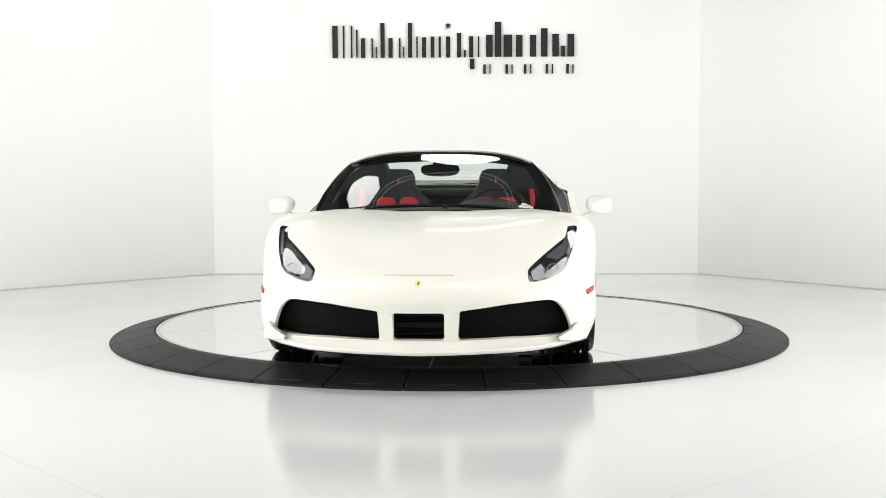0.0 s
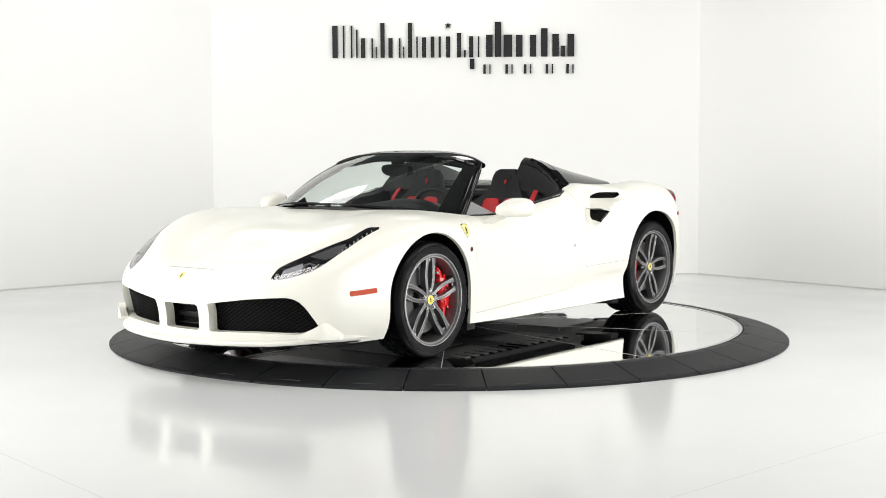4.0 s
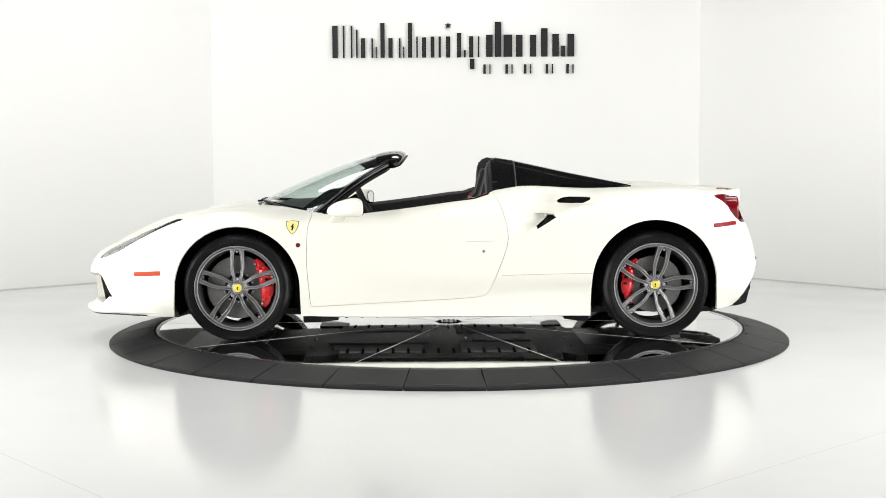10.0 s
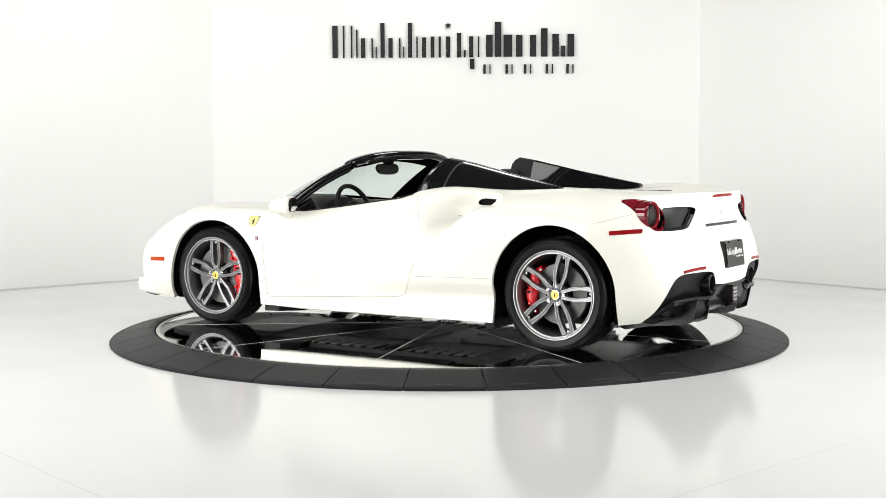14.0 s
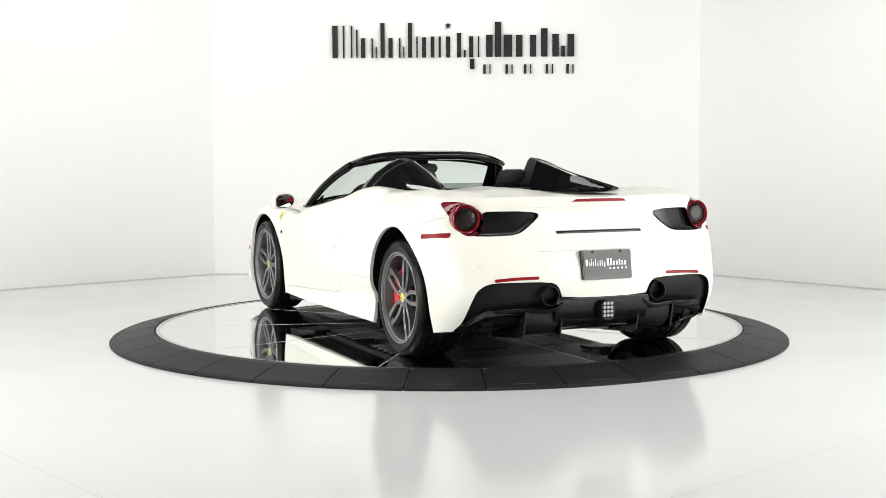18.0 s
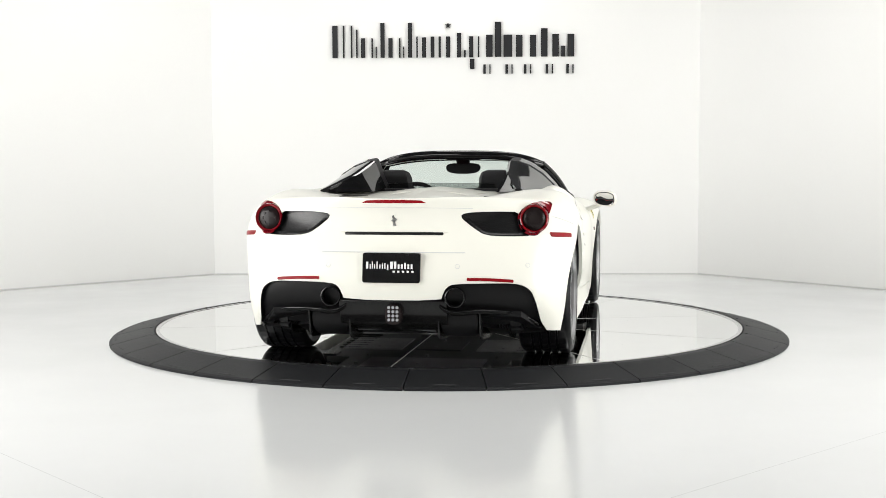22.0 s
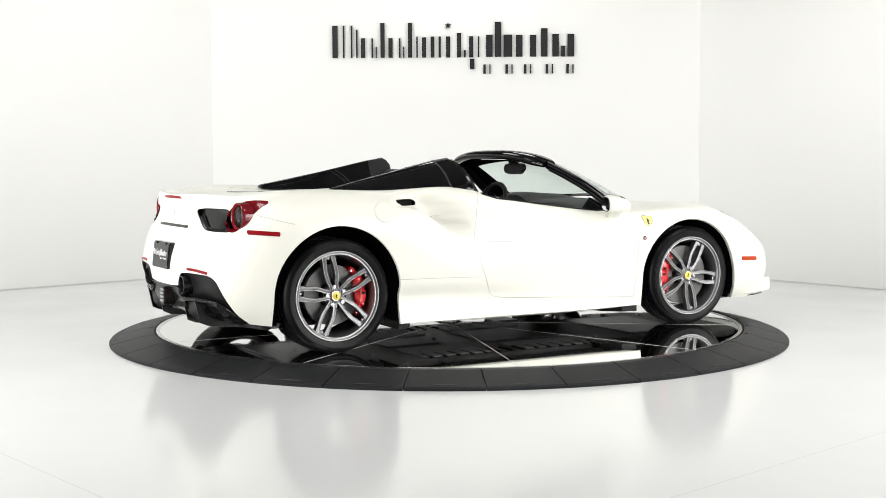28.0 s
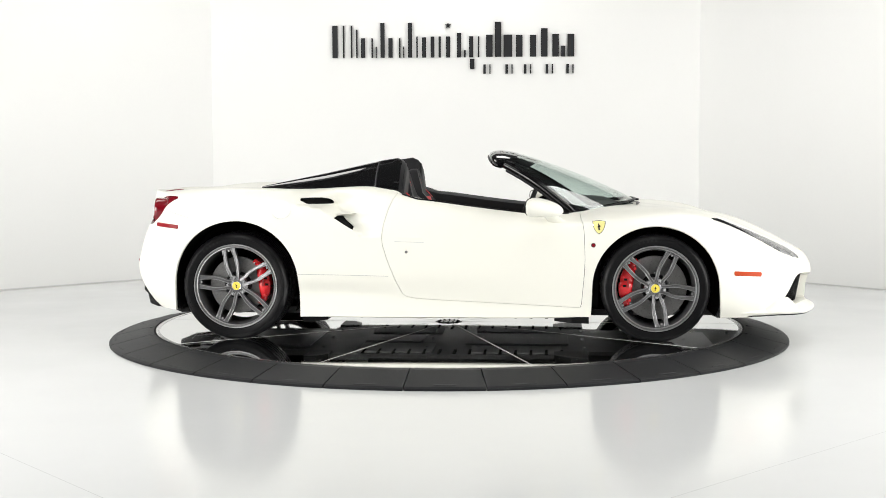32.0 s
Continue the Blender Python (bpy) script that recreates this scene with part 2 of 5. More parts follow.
def box(bm, center, size, turn=None, bevel=0.0, segments=2):
    m = Matrix.Translation(center) @ (turn.to_4x4() if turn else Matrix()) @ Matrix.Diagonal((*size, 1))
    r = bmesh.ops.create_cube(bm, size=1, matrix=m)
    if bevel:
        es = list({e for v in r["verts"] for e in v.link_edges})
        bmesh.ops.bevel(bm, geom=es, offset=bevel, segments=segments, affect="EDGES", profile=0.5)
    return bm


def rod(bm, a, b, r0, r1=None, n=12):
    a, b = Vector(a), Vector(b)
    m = Matrix.Translation((a + b) / 2) @ (b - a).to_track_quat("Z", "Y").to_matrix().to_4x4()
    bmesh.ops.create_cone(bm, cap_ends=True, segments=n, radius1=r0, radius2=r0 if r1 is None else r1, depth=(b - a).length, matrix=m)
    return bm


def tube(path, radius, n=8, closed=False, flat=1.0):
    """A round (or flattened) sweep along a path of points; radius may be a list."""
    bm = bmesh.new()
    pts = [Vector(p) for p in path]
    rings = []
    for i, p in enumerate(pts):
        a = pts[(i - 1) % len(pts)] if closed or i else pts[0]
        b = pts[(i + 1) % len(pts)] if closed or i < len(pts) - 1 else pts[-1]
        t = (b - a).normalized()
        up = Vector((0, 0, 1)) if abs(t.z) < 0.95 else Vector((0, 1, 0))
        s = t.cross(up).normalized()
        w = s.cross(t)
        r = radius[i] if isinstance(radius, (list, tuple)) else radius
        rings.append([bm.verts.new(p + s * (r * math.cos(2 * math.pi * k / n)) + w * (r * flat * math.sin(2 * math.pi * k / n))) for k in range(n)])
    m = len(rings)
    for i in range(m if closed else m - 1):
        for k in range(n):
            bm.faces.new((rings[i][k], rings[(i + 1) % m][k], rings[(i + 1) % m][(k + 1) % n], rings[i][(k + 1) % n]))
    if not closed:
        bm.faces.new(rings[0])
        bm.faces.new(rings[-1][::-1])
    bmesh.ops.recalc_face_normals(bm, faces=bm.faces)
    return bm


def loft(sections, closed=True, caps=True):
    """Joins sections (equal numbers of points) into one skin."""
    bm = bmesh.new()
    rings = [[bm.verts.new(p) for p in s] for s in sections]
    n = len(rings[0])
    for a, b in zip(rings, rings[1:]):
        for k in range(n if closed else n - 1):
            j = (k + 1) % n
            try:
                bm.faces.new((a[k], b[k], b[j], a[j]))
            except ValueError:
                pass
    if caps and closed:
        for r in (rings[0], rings[-1][::-1]):
            try:
                bm.faces.new(r)
            except ValueError:
                pass
    bmesh.ops.remove_doubles(bm, verts=bm.verts, dist=1e-5)
    bmesh.ops.recalc_face_normals(bm, faces=bm.faces)
    return bm


def lathe(profile, n=64, axis="y", start=0.0, sweep=2 * math.pi):
    """Turns a profile of (radius, along) round an axis."""
    full = abs(sweep - 2 * math.pi) < 1e-6
    bm = bmesh.new()
    rows = []
    for i in range(n if full else n + 1):
        a = start + sweep * i / n
        c, s = math.cos(a), math.sin(a)
        rows.append([bm.verts.new((r * c, h, r * s) if axis == "y" else (r * c, r * s, h)) for r, h in profile])
    for i in range(n):
        a, b = rows[i], rows[(i + 1) % len(rows)]
        for k in range(len(profile) - 1):
            bm.faces.new((a[k], a[k + 1], b[k + 1], b[k]))
    bmesh.ops.remove_doubles(bm, verts=bm.verts, dist=1e-6)
    bmesh.ops.recalc_face_normals(bm, faces=bm.faces)
    return bm


def prism(outline, place, depth, bevel=0.0):
    """A flat outline in 2D, given thickness; place maps (a, b, h) to a point, h runs through the thickness."""
    bm = bmesh.new()
    lo = [bm.verts.new(place(a, b, 0)) for a, b in outline]
    hi = [bm.verts.new(place(a, b, depth)) for a, b in outline]
    bm.faces.new(lo[::-1])
    top = bm.faces.new(hi)
    for k in range(len(lo)):
        j = (k + 1) % len(lo)
        bm.faces.new((lo[k], lo[j], hi[j], hi[k]))
    if bevel:
        bmesh.ops.bevel(bm, geom=list(top.edges), offset=bevel, segments=2, affect="EDGES")
    bmesh.ops.recalc_face_normals(bm, faces=bm.faces)
    return bm


def rounded(points, times=2):
    """Corner-cut smoothing of a closed outline."""
    p = np.array(points, float)
    for _ in range(times):
        q = np.roll(p, -1, 0)
        p = np.stack([0.75 * p + 0.25 * q, 0.25 * p + 0.75 * q], 1).reshape(-1, p.shape[1])
    return p


def curve(points, n):
    """n points along a smooth open curve through the given ones."""
    p = np.array(points, float)
    t = np.concatenate([[0], np.cumsum(np.linalg.norm(np.diff(p, axis=0), axis=1))])
    return weights(t, second_derivatives(t), np.linspace(0, t[-1], n)) @ p


# ---------- the hall ----------
HALL_H = 4.9
BACK_L, BACK_R = (-2.44, 4.40), (2.57, 4.28)
# the south side is unseen, set close behind the camera to bounce light
PLAN = [(-2.44, 4.40), (2.57, 4.28), (6.6, -0.5), (6.6, -10.6), (-6.8, -10.6), (-6.8, 0.45)]


WHITE_TO = 3.1                                   # out of view above this height: dark walls, inferred from dark gloss reflections


def wall(name, a, b, label, low=0.0, high=WHITE_TO, material=WALL):
    a, b = Vector((*a, 0)), Vector((*b, 0))
    d = (b - a).normalized()
    out = Vector((-d.y, d.x, 0)) * 0.15          # the plan runs clockwise seen from above
    bm = bmesh.new()
    p = [a - d * 0.001, b + d * 0.001, b + out + d * 0.06, a + out - d * 0.06]
    lo = [bm.verts.new(q + Vector((0, 0, low))) for q in p]
    hi = [bm.verts.new(q + Vector((0, 0, high))) for q in p]
    bm.faces.new(lo[::-1]), bm.faces.new(hi)
    for k in range(4):
        j = (k + 1) % 4
        bm.faces.new((lo[k], lo[j], hi[j], hi[k]))
    bmesh.ops.recalc_face_normals(bm, faces=bm.faces)
    return tagged(part(name, bm, material), label, "wall", kind="structure")


for _n, _i in (("wall_north", 0), ("wall_north_east", 1), ("wall_east", 2), ("bounce_wall_south", 3), ("wall_west", 4), ("wall_north_west", 5)):
    wall(_n, PLAN[_i], PLAN[(_i + 1) % 6], "plain matt white painted studio wall")
    wall("wall_upper", PLAN[_i], PLAN[(_i + 1) % 6], "dark upper part of the studio wall, out of view", WHITE_TO, HALL_H, UPPER_WALL)

bm = bmesh.new()
bm.faces.new([bm.verts.new((x, y, 0)) for x, y in reversed(PLAN)])
bmesh.ops.recalc_face_normals(bm, faces=bm.faces)
floor = tagged(part("floor", bm, FLOOR), "glossy white epoxy floor with soft reflections", "floor", kind="structure")
if floor.data.polygons[0].normal.z < 0:
    floor.data.flip_normals()
bm = bmesh.new()
box(bm, (0, -4, HALL_H + 0.05), (14.5, 18, 0.1))
tagged(part("ceiling", bm, CEIL), "dark studio ceiling", "ceiling", kind="structure")


def strip(name, a, b, width, z, material, label, category):
    a, b = Vector((*a, 0)), Vector((*b, 0))
    d = (b - a).normalized()
    s = Vector((-d.y, d.x, 0)) * width / 2
    bm = bmesh.new()
    bm.faces.new([bm.verts.new(p + Vector((0, 0, z))) for p in (a - s, b - s, b + s, a + s)])
    bm.normal_update()
    if bm.faces[:][0].normal.z < 0:
        bmesh.ops.reverse_faces(bm, faces=bm.faces)
    return tagged(part(name, bm, material), label, category, kind="structure")


# grey strips that paint in the shadow gap under the walls
for _i in (0, 1, 5):
    _a, _b = Vector((*PLAN[_i], 0)), Vector((*PLAN[(_i + 1) % 6], 0))
    _d = (_b - _a).normalized()
    _in = Vector((_d.y, -_d.x, 0))
    bm = bmesh.new()
    box(bm, (_a + _b) / 2 + _in * 0.004 + Vector((0, 0, 0.007)), ((_b - _a).length - 0.02, 0.006, 0.012),
        Matrix.Rotation(math.atan2(_d.y, _d.x), 3, "Z"))
    tagged(part("baseboard", bm, mat("edge_strip", (0.66, 0.66, 0.65), 0.6)), "thin grey strip drawn for the shadow gap under the wall", "baseboard", kind="structure")
# saw joints in the floor, seen at the near corners
strip("floor_joint", (-3.0, -2.435), (-0.6, -5.21), 0.004, 0.004, SAW_CUT, "fine saw-cut joint in the floor", "floor joint")
strip("floor_joint", (3.0, -2.335), (0.0, -5.24), 0.004, 0.004, SAW_CUT, "fine saw-cut joint in the floor", "floor joint")

# a ring of seven octagonal softboxes hung over the turntable
def softbox():
    t = thing("softbox", "octagonal white studio softbox hung from the ceiling", "softbox", "softboxes over the turntable")
    octagon = lambda r, z: [(r * math.cos(math.pi / 8 + k * math.pi / 4), r * math.sin(math.pi / 8 + k * math.pi / 4), z) for k in range(8)]
    bm = bmesh.new()
    bm.faces.new([bm.verts.new(p) for p in octagon(.80, 0.0)][::-1])
    part("diffuser", bm, PANEL, t)
    part("hood", loft([octagon(.84, -.03), octagon(.84, .02), octagon(.45, .25), octagon(.12, .32), octagon(.12, .36)], True, False), SATIN, t, "black fabric hood")
    part("hanger", rod(bmesh.new(), (0, 0, .34), (0, 0, HALL_H - 4.22), .025, .025, 10), METAL_FRAME, t)
    return t


SOFT_AT = [(85.0, 3.72), (133.0, 3.28), (183.9, 3.25), (235.3, 3.25), (286.7, 3.25), (338.1, 3.25), (18.0, 3.1)]
_first = softbox()
for _k in range(7):
    _a = radians(SOFT_AT[_k][0])
    _m = pose(SOFT_AT[_k][1] * math.cos(_a), SOFT_AT[_k][1] * math.sin(_a), 4.22, 0, 0, math.degrees(_a))
    if _k:
        copy_thing(_first, _m)
    else:
        _first.matrix_basis = _m

# the round truss that carries them
truss = thing("lighting_truss", "round grey metal lighting truss under the ceiling", "lighting truss")
for _r in (2.26, 2.44):
    part("truss_tube", tube([(_r * math.cos(a), _r * math.sin(a) + .1, 4.30) for a in np.linspace(0, 2 * math.pi, 72, endpoint=False)], .024, 8, True), METAL_FRAME, truss, "", 60)
for _k in range(24):
    _a = 2 * math.pi * _k / 24
    part("truss_strut", rod(bmesh.new(), (2.26 * math.cos(_a), 2.26 * math.sin(_a) + .1, 4.30), (2.44 * math.cos(_a + .06), 2.44 * math.sin(_a + .06) + .1, 4.30), .010, .010, 6), METAL_FRAME, truss)
for _k in range(6):
    _a = 2 * math.pi * _k / 6 + .3
    part("truss_hanger", rod(bmesh.new(), (2.35 * math.cos(_a), 2.35 * math.sin(_a) + .1, 4.30), (2.35 * math.cos(_a), 2.35 * math.sin(_a) + .1, HALL_H), .012, .012, 8), METAL_FRAME, truss)

# two tall light panels on stands at the sides, ahead of the turntable
def light_panel(glow):
    t = thing("light_panel", "tall white studio light panel on a black stand", "light panel", "side light panels")
    bm = bmesh.new()
    bm.faces.new([bm.verts.new(p) for p in ((0, -2.2, .35), (0, 2.2, .35), (0, 2.2, 3.3), (0, -2.2, 3.3))])
    part("diffuser", bm, glow, t)
    bm = bmesh.new()
    box(bm, (-.06, 0, 1.825), (.10, 4.48, 3.03), None, .01)
    part("housing", bm, SATIN, t)
    for y in (-1.6, 1.6):
        part("leg", rod(bmesh.new(), (-.09, y, 0.03), (-.09, y, .4), .03, .03, 10), SATIN, t)
        part("foot", box(bmesh.new(), (-.05, y, .015), (.7, .06, .03), None, .004), SATIN, t)
    return t


light_panel(SIDE_PANEL).matrix_basis = pose(-5.7, -4.3, 0, 0, 0, 28)
light_panel(EAST_PANEL).matrix_basis = pose(5.5, -4.1, 0, 0, 0, 153)

# ---------- the sign on the back wall: plain raised bars where the lettering stands ----------
def on_wall(px, pz, depth=0.0):
    """A point of the back wall, from metres along it and height."""
    k = (px - BACK_L[0]) / (BACK_R[0] - BACK_L[0])
    return Vector((px, BACK_L[1] + k * (BACK_R[1] - BACK_L[1]) - depth, pz))


SIGN_X, SIGN_Z, UNIT = -1.198, 2.229, 0.001932   # foot of the first bar; metres in one unit of the sign's drawing
sign = thing("wall_sign", "black raised company sign of plain bars on white wall", "wall sign")


def bar(name, x0, x1, y0, y1, depth=0.025, lean=0.0, round_top=False):
    """One upright bar of the sign, in the drawing's units, y up from the base line."""
    pts = [(x0, y0), (x1, y0), (x1 + lean, y1), (x0 + lean, y1)]
    if round_top:
        pts = rounded(pts, 2)
    bm = prism(pts, lambda a, b, h: on_wall(SIGN_X + a * UNIT, SIGN_Z + b * UNIT, 0.002 + h), depth)
    return part(name, bm, SIGN, sign)


# first word: thin upright bars; second word: heavy ones; third: a row of small ones
for _x0, _x1, _y1 in ((6, 34, 172), (62, 70, 172), (104, 112, 172), (132, 140, 150), (158, 180, 105), (214, 222, 105), (236, 242, 60), (262, 284, 185), (304, 326, 105), (360, 368, 105), (382, 388, 60), (408, 430, 185), (452, 460, 112),
                      (482, 504, 108), (528, 548, 112), (570, 582, 112), (610, 632, 112), (668, 690, 130), (704, 714, 40), (732, 754, 112), (778, 786, 112)):
    bar("bar", _x0, _x1, 2, _y1)
bar("bar", 736, 760, -60, -6)
for _x0, _x1, _y1 in ((822, 856, 120), (868, 902, 187), (914, 960, 120), (980, 1014, 118), (1054, 1086, 118), (1112, 1146, 152), (1172, 1206, 122), (1218, 1240, 60), (1252, 1287, 122)):
    bar("bar", _x0, _x1, 4, _y1)
for _x in (807, 924, 1022, 1137, 1246):
    bar("bar", _x, _x + 13, -85, -36)
    bar("bar", _x + 32, _x + 38, -85, -36)
_star = [(620 + (17 if k % 2 == 0 else 7) * math.sin(k * math.pi / 5), 170 + (17 if k % 2 == 0 else 7) * math.cos(k * math.pi / 5)) for k in range(10)]
part("star", prism(_star, lambda a, b, h: on_wall(SIGN_X + a * UNIT, SIGN_Z + b * UNIT, 0.002 + h), 0.025), SIGN, sign)

# ---------- the turntable ----------
R_IN, R_OUT = 2.023, 2.320
ramp = thing("turntable_ramp", "black rubber ramp ring in segments round the turntable", "turntable ramp")
SEGMENTS = 33


def ramp_segment():
    a0, a1, n = 0.0015, 2 * math.pi / SEGMENTS - 0.0015, 5
    prof = [(R_IN + 0.002, 0.0), (R_IN + 0.002, DISC + 0.001), (R_IN + 0.006, DISC + 0.004), (R_IN + 0.05, DISC + 0.002), (R_OUT - 0.02, 0.020), (R_OUT - 0.004, 0.013), (R_OUT, 0.008), (R_OUT, 0.0)]
    return loft([[(r * math.cos(a), r * math.sin(a), h) for r, h in prof] for a in np.linspace(a0, a1, n)])


# black ring added under the segments to put shade into their joints
part("joint_backing", lathe([(R_IN + .004, .003), (R_OUT - .006, .003), (R_OUT - .006, .006), (R_IN + .2, .03), (R_IN + .004, DISC - .02)], 128, "z"), BADGE_BLACK, ramp)
_mesh = None
for _i in range(SEGMENTS):
    _a = radians(-85.1) + 2 * math.pi * _i / SEGMENTS
    if _mesh is None:
        _ob = part("segment", ramp_segment(), RUBBER, ramp)
        _mesh = _ob.data
    else:
        _ob = new("segment", _mesh)
        _ob.parent = ramp
    _ob.rotation_euler.z = _a
    # a moulded text bar near the outer edge and a screw at the inner edge
    _m = _a + math.pi / SEGMENTS
    bm = bmesh.new()
    _r = R_OUT - 0.045
    box(bm, (0, 0, 0), (0.009, 0.12, 0.002), Euler((0, 0.19, 0)).to_matrix())
    _p = part("print_bar", bm, RUBBER_MARK, _ob)
    _p.location = (_r * math.cos(math.pi / SEGMENTS), _r * math.sin(math.pi / SEGMENTS), 0.0268)
    _p.rotation_euler.z = math.pi / SEGMENTS
    bm = bmesh.new()
    bmesh.ops.create_cone(bm, cap_ends=True, segments=10, radius1=0.010, radius2=0.008, depth=0.006)
    _p = part("screw", bm, BADGE_BLACK, _ob)
    _s = 0.010
    _p.location = ((R_IN + 0.03) * math.cos(_s), (R_IN + 0.03) * math.sin(_s), DISC + 0.004)

table = thing("turntable", "round mirror-polished turntable in sectors with steel rim", "turntable")
SECTORS = 10
SECTOR_TURN = 0.0
for _i in range(SECTORS):
    bm = bmesh.new()
    _g = 0.0025
    _n = 14
    _a0, _a1 = 2 * math.pi * _i / SECTORS, 2 * math.pi * (_i + 1) / SECTORS
    _mid = (_a0 + _a1) / 2
    _o = Vector((math.cos(_mid), math.sin(_mid), 0)) * _g / math.sin(math.pi / SECTORS)
    _lo = [Vector((r * math.cos(a), r * math.sin(a), -0.012)) + _o for r, a in [(0.05, _a1), (0.05, _a0)] + [(1.988, a) for a in np.linspace(_a0, _a1, _n)]]
    lo = [bm.verts.new(p) for p in _lo]
    hi = [bm.verts.new(p + Vector((0, 0, 0.012))) for p in _lo]
    bm.faces.new(hi), bm.faces.new(lo[::-1])
    for k in range(len(lo)):
        j = (k + 1) % len(lo)
        bm.faces.new((lo[k], lo[j], hi[j], hi[k]))
    bmesh.ops.recalc_face_normals(bm, faces=bm.faces)
    _ob = part("mirror_plate", bm, MIRROR, table)
    _ob.rotation_euler.z = radians(SECTOR_TURN)
part("base", lathe([(0.0, -0.05), (2.015, -0.05), (2.015, -0.0125), (0.0, -0.0125)], 96, "z"), STEEL, table)
for _i in range(SECTORS):
    _b = part("seam_strip", box(bmesh.new(), (1.03, 0, -.004), (1.88, .0032, .010)), FILLER, table)
    _b.rotation_euler.z = 2 * math.pi * _i / SECTORS
part("rim", lathe([(1.990, -0.012), (1.990, 0.002), (2.016, 0.002), (2.016, -0.012)], 128, "z"), STEEL, table, "bright steel edge ring")
_hub = part("hub_cover", lathe([(0.0, 0.004), (0.085, 0.004), (0.095, 0.0005)], 40, "z"), STEEL, table, "round steel cover over the axle")
for _i in range(12):
    bm = bmesh.new()
    bmesh.ops.create_cone(bm, cap_ends=True, segments=8, radius1=0.007, radius2=0.006, depth=0.005)
    _p = part("screw", bm, SATIN, _hub)
    _p.location = (0.07 * math.cos(_i * math.pi / 6), 0.07 * math.sin(_i * math.pi / 6), 0.006)
table.location.z = DISC

# ---------- the car ----------
CAR_X, CAR_Y = 0.0348, -0.0239                   # the car's middle, off the turntable's axle
car = thing("car", "white open two-seat sports car on the turntable", "car")
car.location.z = DISC


def on_car(ob):
    ob.location = (CAR_X, CAR_Y, 0)
    ob.parent = car
    return ob


def polygon_distance(p, poly):
    """Signed distance of points (n, 2) to a closed outline, negative inside."""
    poly = np.asarray(poly, float)
    best = np.full(len(p), 1e9)
    inside = np.zeros(len(p), bool)
    for a, b in zip(poly, np.roll(poly, -1, 0)):
        e, w = b - a, p - a
        t = np.clip((w @ e) / (e @ e + 1e-12), 0, 1)
        best = np.minimum(best, ((w - t[:, None] * e) ** 2).sum(1))
        c = (a[1] <= p[:, 1]) != (b[1] <= p[:, 1])
        if c.any() and abs(e[1]) > 1e-12:
            inside ^= c & (p[:, 0] < a[0] + (p[:, 1] - a[1]) * e[0] / e[1])
    return np.where(inside, -1, 1) * np.sqrt(best)


def seen_from(axes, poly, times=2, where=None):
    """A region of the skin inside an outline drawn in two of its axes."""
    poly = rounded(poly, times) if times else np.array(poly, float)
    i = ["xyz".index(c) for c in axes]

    def f(p):
        q = p.reshape(-1, 3)
        d = polygon_distance(q[:, i], poly)
        if where is not None:
            d = np.where(where(q), d, np.abs(d) + 0.05)
        return d.reshape(p.shape[:-1])
    return f


def arch(cx, cz, r):
    def f(p):
        x, y, z = p[..., 0] - cx, p[..., 1], p[..., 2] - cz
        d = np.where(z > 0, np.hypot(x, z), np.abs(x) - np.clip(-z, 0, 1) * 0.04) - r
        return np.where(y > 0.55, d, np.abs(d) + 0.1)
    return f


FRONT = lambda q: q[:, 0] > 1.4
REAR = lambda q: q[:, 0] < -1.55
SIDE = lambda q: q[:, 1] > 0.45
HEADLIGHT = [(.566, .566), (.569, .520), (.579, .508), (.600, .507), (.661, .518), (.735, .545), (.768, .576), (.784, .606), (.812, .662), (.836, .735), (.849, .769), (.845, .773), (.792, .771), (.781, .735), (.772, .716), (.723, .685), (.646, .631), (.590, .588)]
GRILLE = [(.214, .366), (.205, .213), (.476, .219), (.72, .212), (.770, .210), (.788, .214), (.799, .226), (.800, .245), (.790, .285), (.768, .340), (.752, .368), (.730, .394), (.705, .409), (.672, .415), (.60, .412), (.469, .401), (.34, .383)]
CENTRE = [(-.133, .215), (.133, .215), (.133, .356), (-.133, .356)]
LOWER_REAR = [(-.2, -.1), (.80, -.1), (.83, .195), (.814, .222), (.800, .250), (.787, .33), (.773, .39), (.754, .437), (.712, .466), (.66, .475), (.60, .476), (.344, .474), (.300, .452), (.281, .41), (.272, .381), (-.2, .379)]
TAIL = [(.700, .880), (.74, .906), (.79, .914), (.842, .908), (.846, .885), (.834, .84), (.820, .79), (.802, .752), (.780, .732), (.757, .727), (.72, .737), (.685, .77), (.668, .82), (.676, .855)]
POCKET = [(.700, .858), (.52, .862), (.384, .854), (.366, .836), (.39, .812), (.45, .765), (.505, .734), (.62, .727), (.77, .729), (.70, .77)]
SCOOP = [(-.650, .789), (-.68, .790), (-.708, .787), (-.676, .770), (-.626, .737), (-.562, .698), (-.541, .687), (-.532, .692), (-.592, .738), (-.634, .768)]
VENT = [(-.700, .863), (-.712, .876), (-.728, .888), (-.745, .896), (-.775, .901), (-.84, .9025), (-.940, .901), (-.90, .882), (-.865, .863), (-.78, .862)]
DOOR = [(.84, .2145), (.862, .215), (.8665, .222), (.870, .26), (.890, .479), (.886, .618), (.881, .726), (.857, .79), (.84, 1.1), (-.25, 1.1), (-.291, .935), (-.338, .865), (-.390, .685), (-.380, .579), (-.267, .300), (-.225, .272), (-.068, .259), (.3, .243)]
COCKPIT = [(1.25, -.2), (1.25, .0), (1.23, .25), (1.15, .48), (1.00, .67), (.88, .765), (.80, .80), (.70, .832), (.5, .842), (.3, .843), (-.0, .843), (-.18, .838), (-.27, .82), (-.30, .79), (-.36, .785), (-.50, .74), (-.52, .3), (-.52, -.2)]
